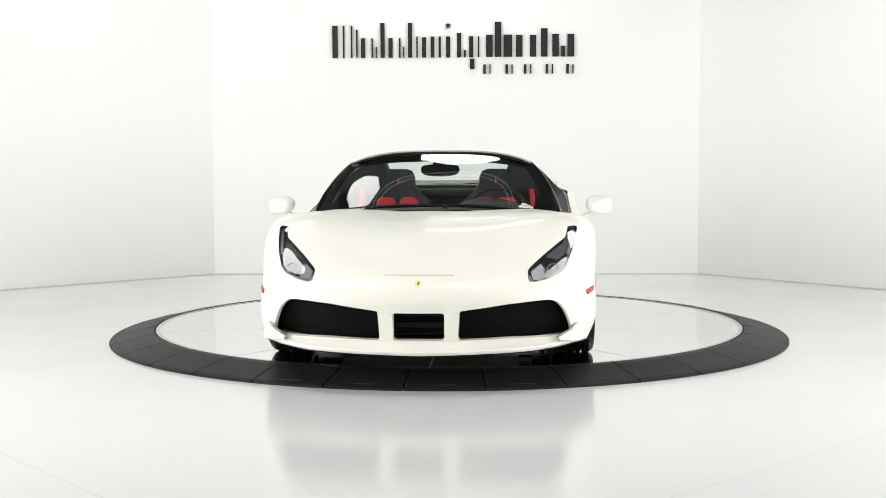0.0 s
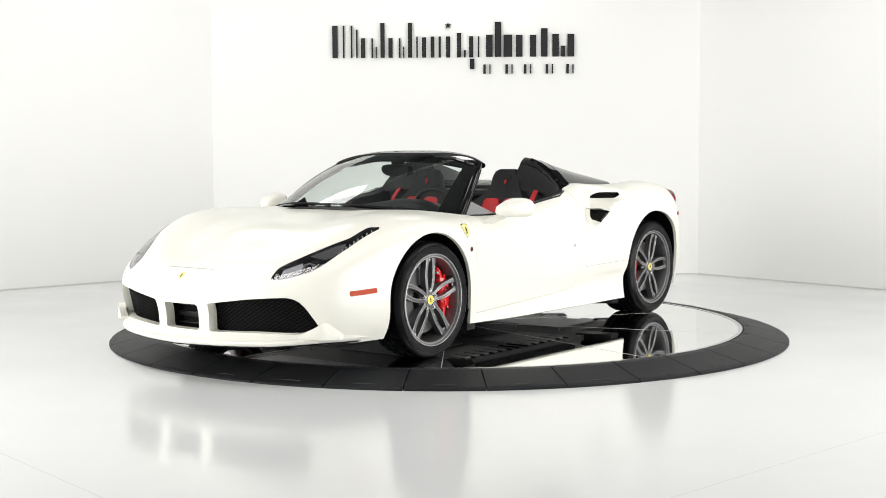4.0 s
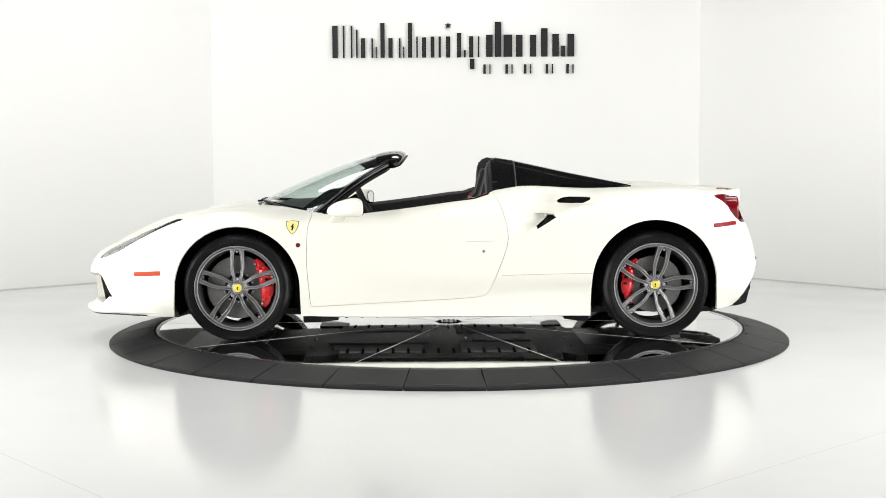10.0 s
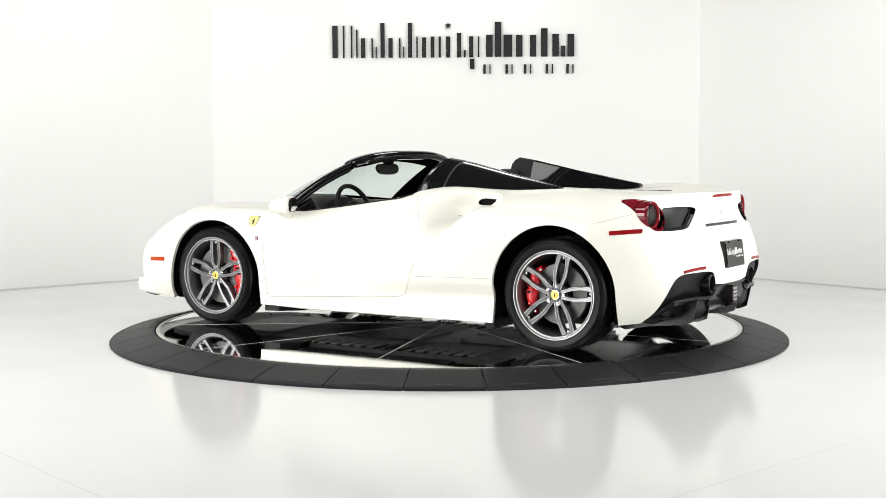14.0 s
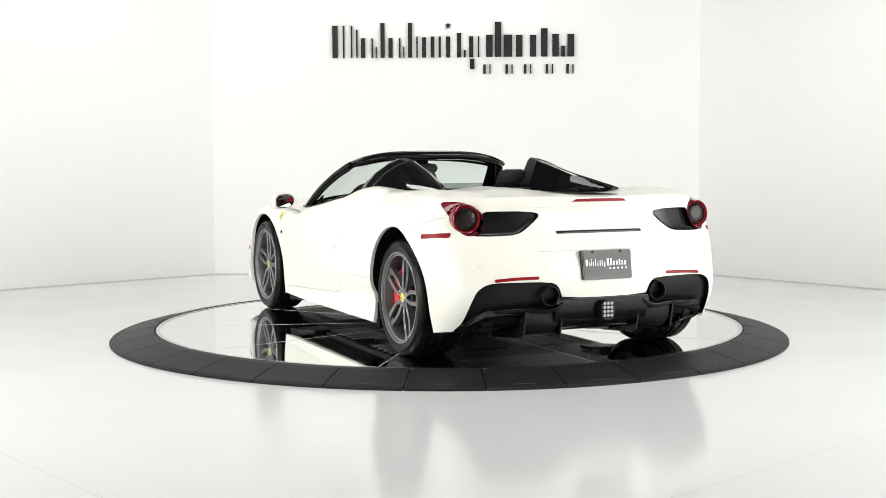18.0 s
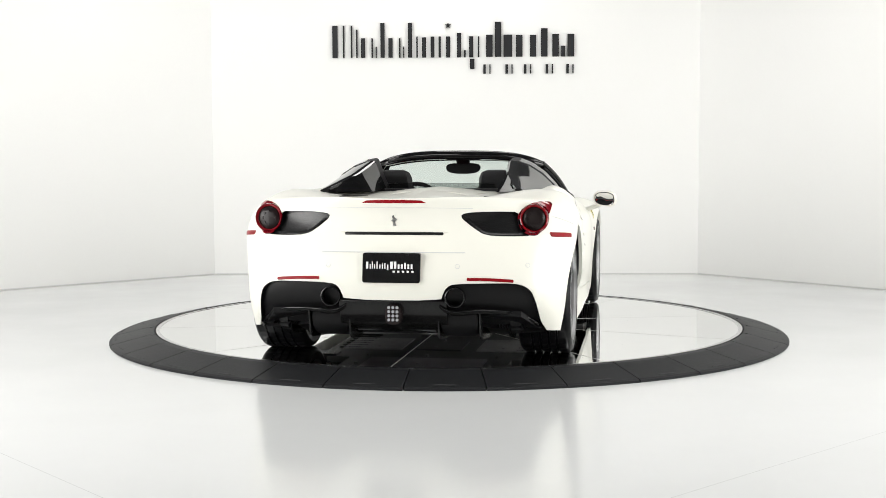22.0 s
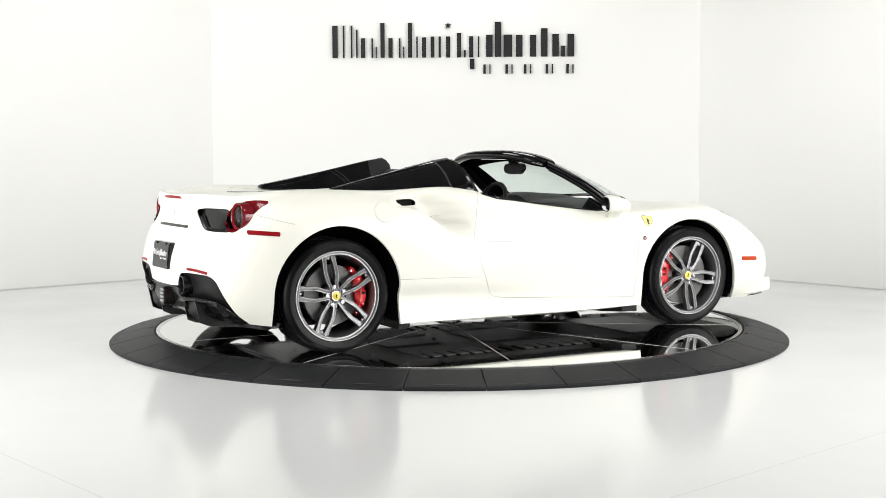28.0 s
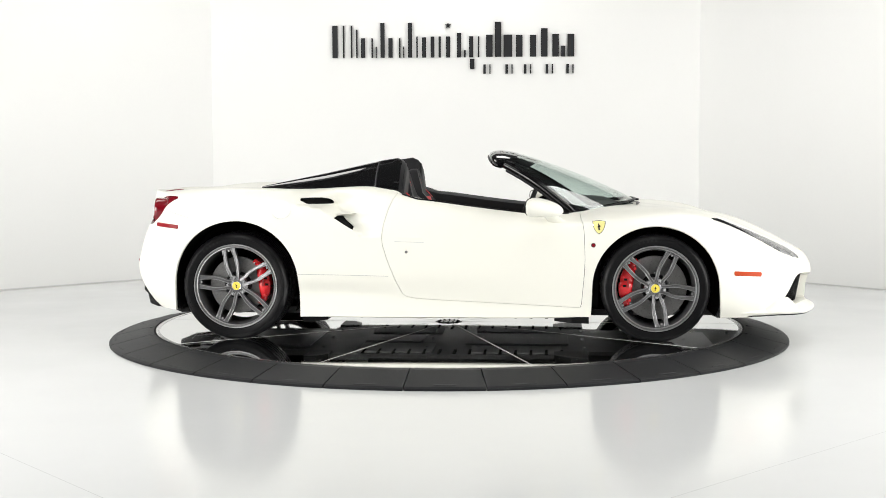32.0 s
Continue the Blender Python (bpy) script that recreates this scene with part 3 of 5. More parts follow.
BONNET = [(2.33, -.2), (2.325, 0), (2.309, .185), (2.24, .25), (2.0, .51), (1.75, .745), (1.6, .772), (1.3, .80), (1.0, .795), (.5, .7), (.5, -.2)]
REGIONS = [
    ("arch", arch(1.327, .335, .392)),
    ("arch", arch(-1.318, .357, .400)),
    ("cockpit", seen_from("xy", COCKPIT, 2, lambda q: q[:, 2] > .7)),
    ("grille", seen_from("yz", GRILLE, 0, FRONT)),
    ("centre", seen_from("yz", CENTRE, 0, FRONT)),
    ("headlight", seen_from("yz", HEADLIGHT, 0, FRONT)),
    ("tail", seen_from("yz", TAIL, 2, REAR)),
    ("pocket", seen_from("yz", POCKET, 1, REAR)),
    ("lower", seen_from("yz", LOWER_REAR, 1, lambda q: q[:, 0] < -1.71)),
    ("scoop", seen_from("xz", SCOOP, 0, SIDE)),
    ("vent", seen_from("xz", VENT, 0, SIDE)),
    ("door", seen_from("xz", DOOR, 1, SIDE)),
    ("bonnet", seen_from("xy", BONNET, 1, lambda q: (q[:, 2] > .5) & (q[:, 0] > .4))),
]


class Skin:
    """The skin as a fine net whose nodes are slid onto the outlines of its regions, so that each cut is a clean edge."""

    def __init__(self, nu=430, nv=120):
        self.u, self.v = np.meshgrid(np.linspace(U0, U1, nu), np.linspace(V0, V1, nv), indexing="ij")
        self.shape = (nu, nv)
        self.diag = np.zeros((nu - 1, nv - 1), bool)
        locked = np.zeros(self.shape, bool)
        locked[0] = locked[-1] = False
        p = skin(self.u, self.v)
        dist, ons = [], []
        for _, f in REGIONS:
            d = f(p)
            move = np.full(self.shape, 2.0)
            du, dv = np.zeros(self.shape), np.zeros(self.shape)
            for ax in (0, 1):
                a = tuple(slice(0, -1) if k == ax else slice(None) for k in (0, 1))
                b = tuple(slice(1, None) if k == ax else slice(None) for k in (0, 1))
                cross = d[a] * d[b] < 0
                t = np.where(cross, d[a] / (d[a] - d[b] + 1e-15), 9.0)
                for here, there, s in ((a, b, t), (b, a, 1 - t)):
                    use = cross & (s < move[here]) & ((s <= 0.5) | locked[there]) & ~locked[here]
                    move[here] = np.where(use, s, move[here])
                    du[here] = np.where(use, s * (self.u[there] - self.u[here]), du[here])
                    dv[here] = np.where(use, s * (self.v[there] - self.v[here]), dv[here])
            on = move < 1.5
            self.u, self.v = self.u + du, self.v + dv
            p[on] = skin(self.u[on], self.v[on])
            locked |= on
            dist.append(f)
            ons.append(on)
            dd = np.where(on, 0, f(p))
            c00, c10, c01, c11 = dd[:-1, :-1], dd[1:, :-1], dd[:-1, 1:], dd[1:, 1:]
            self.diag |= (c00 * c11 < 0)
        self.p = p
        self.n = skin_normal(self.u, self.v)
        idx = np.arange(nu * nv).reshape(nu, nv)
        q00, q10, q01, q11 = (idx[:-1, :-1], idx[1:, :-1], idx[:-1, 1:], idx[1:, 1:])
        k = self.diag[..., None]
        t1 = np.where(k, np.stack([q00, q10, q01], -1), np.stack([q00, q10, q11], -1))
        t2 = np.where(k, np.stack([q10, q11, q01], -1), np.stack([q00, q11, q01], -1))
        self.tris = np.concatenate([t1.reshape(-1, 3), t2.reshape(-1, 3)])
        flat = p.reshape(-1, 3)
        self.flat, self.nflat = flat, self.n.reshape(-1, 3)
        self.label = np.full(len(self.tris), "body", dtype=object)
        for (name, f), on in list(zip(REGIONS, ons))[::-1]:
            d = np.where(on, 0, f(p)).reshape(-1)
            self.label[d[self.tris].sum(1) < 0] = name

    def patch(self, *names):
        return self.tris[np.isin(self.label, names)]

    def rim(self, tris):
        """Directed border edges of a patch, without those on the car's middle line."""
        e = np.concatenate([tris[:, [0, 1]], tris[:, [1, 2]], tris[:, [2, 0]]])
        key = np.sort(e, 1)
        _, inv, cnt = np.unique(key, axis=0, return_inverse=True, return_counts=True)
        e = e[cnt[inv.ravel()] == 1]
        return e[~((np.abs(self.flat[e[:, 0], 1]) < 1e-4) & (np.abs(self.flat[e[:, 1], 1]) < 1e-4))]

    def build(self, name, tris, material, sides=(1,), lift=0.0, shrink=0.0, lip=0.0, lip_dir=None, label="", face=True):
        """A panel from a patch: edges drawn in by shrink and folded inwards by lip; both sides in one mesh if two are given."""
        used, inv = np.unique(tris, return_inverse=True)
        t = inv.reshape(-1, 3)
        p, n = self.flat[used].copy(), self.nflat[used]
        p = p + n * lift
        e = np.searchsorted(used, self.rim(tris))
        if shrink and len(e):
            push = np.zeros_like(p)
            for a, b in ((0, 1),):
                d = p[e[:, 1]] - p[e[:, 0]]
                s = np.cross(n[e[:, 0]], d)
                s /= np.linalg.norm(s, axis=1, keepdims=True) + 1e-9
                np.add.at(push, e[:, 0], s)
                np.add.at(push, e[:, 1], s)
            ln = np.linalg.norm(push, axis=1, keepdims=True)
            p = p + np.where(ln > 1e-6, push / np.maximum(ln, 1e-6), 0) * shrink
        verts, norms, faces = [p], [n], [t if face else t[:0]]
        if lip and len(e):
            k = len(p)
            down = -n[e] if lip_dir is None else np.broadcast_to(np.array(lip_dir, float), (len(e), 2, 3))
            lo = p[e] + down * lip
            side = np.cross(p[e[:, 1]] - p[e[:, 0]], n[e[:, 0]])
            side /= np.linalg.norm(side, axis=1, keepdims=True) + 1e-9
            top = p[e]
            verts += [top.reshape(-1, 3), lo.reshape(-1, 3)]
            nn = np.repeat(side[:, None], 2, 1).reshape(-1, 3)
            norms += [nn, nn]
            m = len(e)
            i0 = k + 2 * np.arange(m)
            j0 = k + 2 * m + 2 * np.arange(m)
            faces += [np.stack([i0, j0, j0 + 1], 1), np.stack([i0, j0 + 1, i0 + 1], 1)]
        v, nn, f = np.concatenate(verts), np.concatenate(norms), np.concatenate(faces)
        if len(sides) == 2 or sides[0] < 0:
            flip = np.array([1, -1, 1.0])
            if len(sides) == 2:
                f = np.concatenate([f, f[:, ::-1] + len(v)])
                v, nn = np.concatenate([v, v * flip]), np.concatenate([nn, nn * flip])
            else:
                v, nn, f = v * flip, nn * flip, f[:, ::-1]
        return array_part(name, v, f, material, None, label, nn)


SK = Skin()


def spot(axes, a, b, near):
    """The skin's point and normal (left half) that shows (a, b) in the two given axes, on the side nearest to a rough place."""
    if "y" in axes and (a, b)[axes.index("y")] < 0:
        k = axes.index("y")
        q, n = spot(axes, a if k else -a, -b if k else b, near)
        return q * [1, -1, 1], n * [1, -1, 1]
    i = ["xyz".index(c) for c in axes]
    d = ((SK.flat[:, i] - (a, b)) ** 2).sum(1)
    d = d + np.where(((SK.flat - near) ** 2).sum(1) > 0.35 ** 2, 9, 0)
    k = int(d.argmin())
    u, v = SK.u.ravel()[k], SK.v.ravel()[k]
    e = 1e-3
    for _ in range(3):
        q = skin(np.array([u, u + e, u]), np.array([v, v, v + e]))[:, i]
        j = np.stack([(q[1] - q[0]) / e, (q[2] - q[0]) / e], 1)
        if abs(np.linalg.det(j)) < 1e-3:
            break
        step = np.linalg.solve(j, np.array([a, b]) - q[0])
        step = np.clip(step, -.03, .03)
        u, v = float(np.clip(u + step[0], U0, U1)), float(np.clip(v + step[1], V0, V1))
    return skin(np.array([u]), np.array([v]))[0], skin_normal(np.array([u]), np.array([v]))[0]


body = on_car(SK.build("body", SK.patch("body"), PAINT, (1, -1), 0, 0.0012, 0.02, label="cream white painted body shell"))
bonnet = on_car(SK.build("bonnet", SK.patch("bonnet"), PAINT, (1, -1), 0, -0.0006, 0.015, label="white bonnet with sharp creases"))
for _s in (1, -1):
    on_car(SK.build("door", SK.patch("door"), PAINT, (_s,), 0, 0.0014, 0.03, label="white long door with scooped flank"))

# ---------- wheels ----------
AXLES = [("front", 1.325, .924, .338, .245, .199), ("rear", -1.325, .912, .342, .305, .180)]
PHASE = {("front", 1): 90.0, ("rear", 1): 76.0, ("front", -1): 64.0, ("rear", -1): 102.0}


def tyre_mesh(radius, width):
    out, inn, n = 0.030, 0.030 - width, 120
    grooves = [(k + 1) / 5 for k in range(4)]
    prof = [(.266, out - .014), (.273, out - .006), (.290, out - .001), (.306, out), (.309, out - .002), (.311, out), (.322, out - .006), (radius - .008, out - .017), (radius - .002, out - .027)]
    a, b = out - .034, inn + .034
    prof.append((radius, a))
    for g in grooves:
        y = a + (b - a) * g
        prof += [(radius, y + .008), (radius - .009, y + .006), (radius - .009, y - .006), (radius, y - .008)]
    prof += [(radius, b), (radius - .008, inn + .017), (.322, inn + .006), (.306, inn), (.285, inn + .004), (.262, inn + .014)]
    bm = bmesh.new()
    rows = []
    for i in range(n):
        ang = 2 * math.pi * i / n
        cut = i % 3 == 0
        row = []
        for r, y in prof:
            rr = r - .004 if cut and r > radius - .001 else r
            tw = ang + (0.02 * math.sin(9 * y / width * 2) if r > radius - .01 else 0)
            row.append(bm.verts.new((rr * math.cos(tw), y, rr * math.sin(tw))))
        rows.append(row)
    for i in range(n):
        p, q = rows[i], rows[(i + 1) % n]
        for k in range(len(prof) - 1):
            bm.faces.new((p[k], p[k + 1], q[k + 1], q[k]))
    bmesh.ops.recalc_face_normals(bm, faces=bm.faces)
    return bm


def spoke(side):
    """One bar of a twin spoke, pointing along +z: it leaves the hub, bows out and meets the rim."""
    path = curve([(side * .018, .036), (side * .020, .060), (side * .026, .085), (side * .033, .120), (side * .0345, .160), (side * .031, .210), (side * .027, .254)], 14)
    hgt = np.interp(path[:, 1], [.036, .08, .16, .252], [-.008, -.004, -.002, .004])
    secs = []
    for i, (x, z) in enumerate(path):
        t = path[min(i + 1, 13)] - path[max(i - 1, 0)]
        t = t / np.linalg.norm(t)
        nx, nz = t[1], -t[0]
        w = np.interp(z, [.036, .09, .20, .25], [.0080, .0088, .0105, .0145])
        d = np.interp(z, [.036, .25], [.045, .034])
        y = hgt[i]
        sec = [(-w * 1.25, y - d), (-w * 1.1, y - .010), (-w, y - .003), (-w * .55, y), (w * .55, y - .0015), (w, y - .004), (w * 1.1, y - .010), (w * 1.25, y - d)]
        secs.append([(x + nx * a, h, z + nz * a) for a, h in sec])
    return loft(secs)


def spoke_edge(side, edge):
    """The bright machined edge along a bar."""
    path = curve([(side * .018, .038), (side * .020, .060), (side * .026, .085), (side * .033, .120), (side * .0345, .160), (side * .031, .210), (side * .027, .250)], 14)
    hgt = np.interp(path[:, 1], [.036, .08, .16, .252], [-.008, -.004, -.002, .004])
    pts = []
    for i, (x, z) in enumerate(path):
        t = path[min(i + 1, 13)] - path[max(i - 1, 0)]
        t = t / np.linalg.norm(t)
        k = np.interp(z, [.036, .09, .20, .25], [.0072, .0080, .0097, .0135])
        pts.append((x + t[1] * k * edge, hgt[i] - .0012, z - t[0] * k * edge))
    return tube(pts, 0.0026, 6)


def shared(cache, name, key, make, material, parent, label="", smooth=35):
    if key in cache:
        ob = new(name, cache[key])
        ob.parent = parent
        return tagged(ob, label)
    ob = part(name, make(), material, parent, label, smooth)
    cache[key] = ob.data
    return ob


CACHE = {}


def badge_figure(s):
    """A small dark rearing shape, kept plain."""
    return [(-.25 * s, -.55 * s), (-.05 * s, -.2 * s), (-.3 * s, .1 * s), (-.05 * s, .25 * s), (.05 * s, .55 * s), (.22 * s, .35 * s), (.12 * s, .1 * s), (.35 * s, -.1 * s), (.1 * s, -.15 * s), (.12 * s, -.55 * s)]


def wheel(which, x, y, radius, width, disc_r, side):
    w = new("wheel")
    tagged(w, "grey twin-spoke alloy wheel with yellow centre cap")
    w.parent = car
    w.location = (CAR_X + x, CAR_Y + side * y, radius)
    w.rotation_euler.z = 0 if side > 0 else math.pi
    spin = radians(PHASE[(which, side)] - 90)
    shared(CACHE, "tyre", "tyre" + which, lambda: tyre_mesh(radius, width), TYRE, w, "black low-profile tyre with cut tread", 30)
    # the barrel and lip
    deep = .03 - width
    prof = [(.267, .026), (.269, .024), (.266, .016), (.257, .012), (.250, .014), (.246, .012), (.243, .004), (.240, -.012), (.236, -.03), (.228, deep + .05), (.240, deep + .012), (.262, deep + .005)]
    rim = shared(CACHE, "rim", "rim" + which, lambda: lathe(prof, 96), RIM, w, "grey metal rim", 40)
    rim.rotation_euler.y = spin
    lip = shared(CACHE, "rim_lip", "lip", lambda: lathe([(.2690, .0245), (.2670, .0280), (.2625, .0275), (.2600, .0165)], 96), RIM_CUT, w, "bright machined lip", 60)
    shared(CACHE, "rim_step", "step", lambda: lathe([(.2530, .0125), (.2515, .0185), (.2475, .0190), (.2450, .0120)], 96), RIM_CUT, w, "bright inner edge of the rim", 60)
    hub = shared(CACHE, "hub", "hub", lambda: lathe([(0, -.004), (.030, -.004), (.036, -.007), (.046, -.014), (.064, -.028), (.078, -.045), (.080, -.09)], 40), RIM, w, "", 50)
    for k in range(5):
        for s in (1, -1):
            o = shared(CACHE, "spoke", "spoke%d" % s, lambda: spoke(s), RIM, w, "", 30)
            o.rotation_euler.y = spin + 2 * math.pi * k / 5
            for d in (1, -1):
                shared(CACHE, "spoke_edge", "edge%d%d" % (s, d), lambda: spoke_edge(s, d), RIM_CUT, o, "", 60)
        b = shared(CACHE, "bridge", "bridge", lambda: box(bmesh.new(), (0, -.012, .236), (.052, .012, .016), None, .003), RIM, w, "", 40)
        b.rotation_euler.y = spin + 2 * math.pi * k / 5
        b = shared(CACHE, "bridge_pad", "pad", lambda: box(bmesh.new(), (0, -.0052, .228), (.011, .003, .013), None, .001), RIM_CUT, w, "", 40)
        b.rotation_euler.y = spin + 2 * math.pi * k / 5

        def bolt():
            bm = bmesh.new()
            rod(bm, (0, -.03, .056), (0, .000, .056), .0115, .0105, 16)
            rod(bm, (0, .000, .056), (0, .006, .056), .0080, .0065, 6)
            return bm
        b = shared(CACHE, "bolt", "bolt", bolt, BOLT, w, "chrome wheel bolt", 40)
        b.rotation_euler.y = spin + 2 * math.pi * k / 5
    cap = shared(CACHE, "centre_cap", "cap", lambda: lathe([(0, .003), (.022, .0025), (.0265, .001), (.028, -.004)], 32), YELLOW, w, "round yellow centre cap", 40)
    ring = shared(CACHE, "cap_ring", "capring", lambda: lathe([(.0265, .0015), (.0290, .002), (.0305, -.004)], 32), CHROME, cap, "", 60)
    fig = shared(CACHE, "cap_emblem", "capfig", lambda: prism(badge_figure(.022), lambda a, b, h: (a, .0030 + h, b), .0012), BADGE_BLACK, cap)
    fig.rotation_euler.y = spin * 0.5
    # faint raised bars on the sidewall
    for k in range(5):
        a = radians(48 + 5 * k) if which == "rear" else radians(70 + 5 * k)
        bm = box(bmesh.new(), (0, .0305, .300), (.011, .0012, .015), None, .0004, 1)
        shared_bar = CACHE.get("tyrebar")
        if shared_bar is None:
            o = part("print_bar", bm, PRINT_GREY, w)
            CACHE["tyrebar"] = o.data
        else:
            bm.free()
            o = new("print_bar", shared_bar)
            o.parent = w
        o.rotation_euler.y = math.pi / 2 - a
    # brake disc with drilled holes, hat and caliper: they do not take part in the spin
    disc = shared(CACHE, "brake_disc", "disc" + which, lambda: lathe([(.085, -.062), (disc_r, -.062), (disc_r + .001, -.066), (disc_r + .001, -.094), (.085, -.098)], 72), CERAMIC, w, "dark drilled ceramic brake disc", 40)
    def holes():
        bm = bmesh.new()
        for ringn, rr in enumerate(np.linspace(.105, disc_r - .012, 5)):
            for k in range(20):
                a = 2 * math.pi * (k + .2 * ringn) / 20
                m = Matrix.Translation((rr * math.cos(a), -.0612, rr * math.sin(a))) @ Matrix.Rotation(math.pi / 2, 4, "X")
                bmesh.ops.create_circle(bm, cap_ends=True, segments=6, radius=.0032, matrix=m)
        bmesh.ops.recalc_face_normals(bm, faces=bm.faces)
        return bm
    h = shared(CACHE, "drilled_holes", "holes" + which, holes, SEAM, disc)
    tagged(h, kind="stuff")
    hat = shared(CACHE, "disc_hat", "hat", lambda: lathe([(0, -.03), (.078, -.034), (.086, -.045), (.088, -.064)], 40), SATIN, disc, "", 50)
    for k in range(10):
        o = shared(CACHE, "hat_bolt", "hatbolt", lambda: rod(bmesh.new(), (0, -.062, .094), (0, -.054, .094), .006, .005, 8), STEEL, disc)
        o.rotation_euler.y = 2 * math.pi * k / 10
    # caliper behind the front axle, ahead of the rear one
    fwd = -1 if which == "front" else 1
    sgn = fwd * side
    r0, r1 = (.138, .226) if which == "front" else (.136, .212)
    mid = 10 if which == "front" else 8

    def calip(sgn=sgn, r0=r0, r1=r1, mid=mid):
        secs = []
        for k, a in enumerate(np.linspace(mid - 48, mid + 48, 21)):
            t = radians(a)
            f = abs(a - mid) / 48
            ro = r1 - .010 * f ** 3 - (.006 if k in (4, 10, 16) else 0)
            ri = min(r0 / math.cos(radians(a - mid)), ro - .030)
            yo = -.026 - .010 * f ** 2 - (.007 if k in (3, 4, 10, 16, 17) else 0)
            yi = -.125
            sec = [(ri, yi), (ri, yo - .012), (ri + .012, yo), ((ri + ro) / 2, yo + .003), (ro - .012, yo), (ro, yo - .012), (ro, yi)]
            secs.append([(sgn * r * math.cos(t), y, r * math.sin(t)) for r, y in sec])
        return loft(secs)
    c = shared(CACHE, "brake_caliper", "cal%s%d" % (which, sgn), calip, RED, w, "bright red painted brake caliper", 40)
    for a in (-36, -20, 18, 34):
        t = radians(mid + a)
        bm = bmesh.new()
        rod(bm, (sgn * .175 * math.cos(t), -.05, .175 * math.sin(t)), (sgn * .175 * math.cos(t), -.022, .175 * math.sin(t)), .013, .010, 14)
        part("piston_cover", bm, RED, c, "", 40)
    bm = box(bmesh.new(), (sgn * .168, -.0185, .168 * math.tan(radians(mid))), (.012, .002, .055), None, .0006, 1)
    part("print_bar", bm, mat("caliper_print", (.35, .02, .02), .4), c)
    for a in (-27, -9, 9, 27):
        t = radians(mid + a)
        rr = r1 - .018
        bm = box(bmesh.new(), (0, 0, 0), (.020, .008, .016), None, .004)
        bmesh.ops.transform(bm, matrix=Matrix.Translation((sgn * rr * math.cos(t), -.027, rr * math.sin(t))) @ Matrix.Rotation(-sgn * t, 4, "Y"), verts=bm.verts)
        part("caliper_rib", bm, RED, c, "", 40)
    for a in (-44, 44):
        t = radians(mid + a)
        part("caliper_bolt", rod(bmesh.new(), (sgn * .182 * math.cos(t), -.05, .182 * math.sin(t)), (sgn * .182 * math.cos(t), -.028, .182 * math.sin(t)), .008, .007, 8), BOLT, c, "", 40)
    for a in (-6, 6):
        t = radians(mid + a)
        part("pad_spring", box(bmesh.new(), (sgn * .190 * math.cos(t), -.026, .190 * math.sin(t)), (.022, .01, .014), None, .002), LINER, c)
    # upright and arms behind
    bm = bmesh.new()
    rod(bm, (0, -.10, 0), (0, -.26, 0), .06, .05, 16)
    rod(bm, (0, -.12, .02), (.02 * sgn, -.30, .16), .018, .018, 8)
    part("hub_carrier", bm, SATIN, w, "", 40)
    return w


for _w in AXLES:
    for _s in (1, -1):
        wheel(*_w, _s)

# ---------- wheel housings and underside ----------
for _x, _z, _r in ((1.327, .335, .405), (-1.318, .357, .413)):
    for _s in (1, -1):
        prof = [(_r, .93 if _x > 0 else .93), (_r, .56), (_r - .01, .555), (0.02, .555)]
        bm = lathe(prof, 40, "y", radians(-25), radians(230))
        for v in bm.verts:
            v.co = Vector((v.co.x + _x, v.co.y * _s, v.co.z + _z))
        # trim the liner to stay under the skin
        for v in bm.verts:
            if abs(v.co.y) > .6:
                q, _n = spot("xz", v.co.x, max(v.co.z, .16), (v.co.x, .9, v.co.z))
                v.co.y = _s * min(abs(v.co.y), q[1] - .012)
        bmesh.ops.recalc_face_normals(bm, faces=bm.faces)
        on_car(part("wheel_housing", bm, LINER, None, "black felt-lined wheel housing", 60))

_tray = [(2.18, .30), (2.10, .60), (1.92, .72), (1.74, .74), (1.72, .58), (.93, .58), (.90, .74), (.3, .78), (-.5, .78), (-.90, .76), (-.92, .58), (-1.45, .58), (-1.48, .3)]
_full = _tray + [(x, -y) for x, y in _tray[::-1]]
on_car(part("undertray", prism(_full, lambda a, b, h: (a, b * .9, .124 + h), .04), UNDER, None, "dark flat underbody tray with bolts"))
for _x, _y, _l, _w in ((1.5, 0, .55, .8), (.45, .0, .7, .5), (.45, .5, .6, .3), (.45, -.5, .6, .3), (-.35, .45, .5, .4), (-.35, -.45, .5, .4), (-1.2, 0, .5, .75), (-.4, 0, .4, .3)):
    on_car(part("underbody_panel", box(bmesh.new(), (_x, _y, .119), (_l, _w, .009), None, .003), ALU if _x in (-1.2, 1.5) else UNDER_PALE if abs(_y) > .3 else UNDER, None, "bolted underbody panel"))
for _x in np.arange(-.55, .85, .10):
    for _y in (-.6, .6):
        on_car(part("underbody_rib", box(bmesh.new(), (float(_x), _y, .118), (.02, .17, .008), None, .003), LINER, None))
for _x in (1.95, 1.6, 1.25, .9, .55, .2, -.15, -.5, -.85, -1.2):
    for _y in (-.42, 0.03, .42):
        on_car(part("underbody_bolt", rod(bmesh.new(), (_x, _y, .110), (_x, _y, .126), .010, .010, 8), ALU, None))
for _x, _y, _w, _t in ((-1.62, .22, .20, .2), (-1.62, -.22, .20, -.2), (-1.52, 0, .26, 0), (1.98, .3, .22, .15), (1.98, -.3, .22, -.15)):
    on_car(part("heat_shield", box(bmesh.new(), (_x, _y, .150), (.20, _w, .012), Euler((.03, -.04, _t)).to_matrix(), .004), ALU, None, "crinkled metal heat shield"))
for _s in (1, -1):
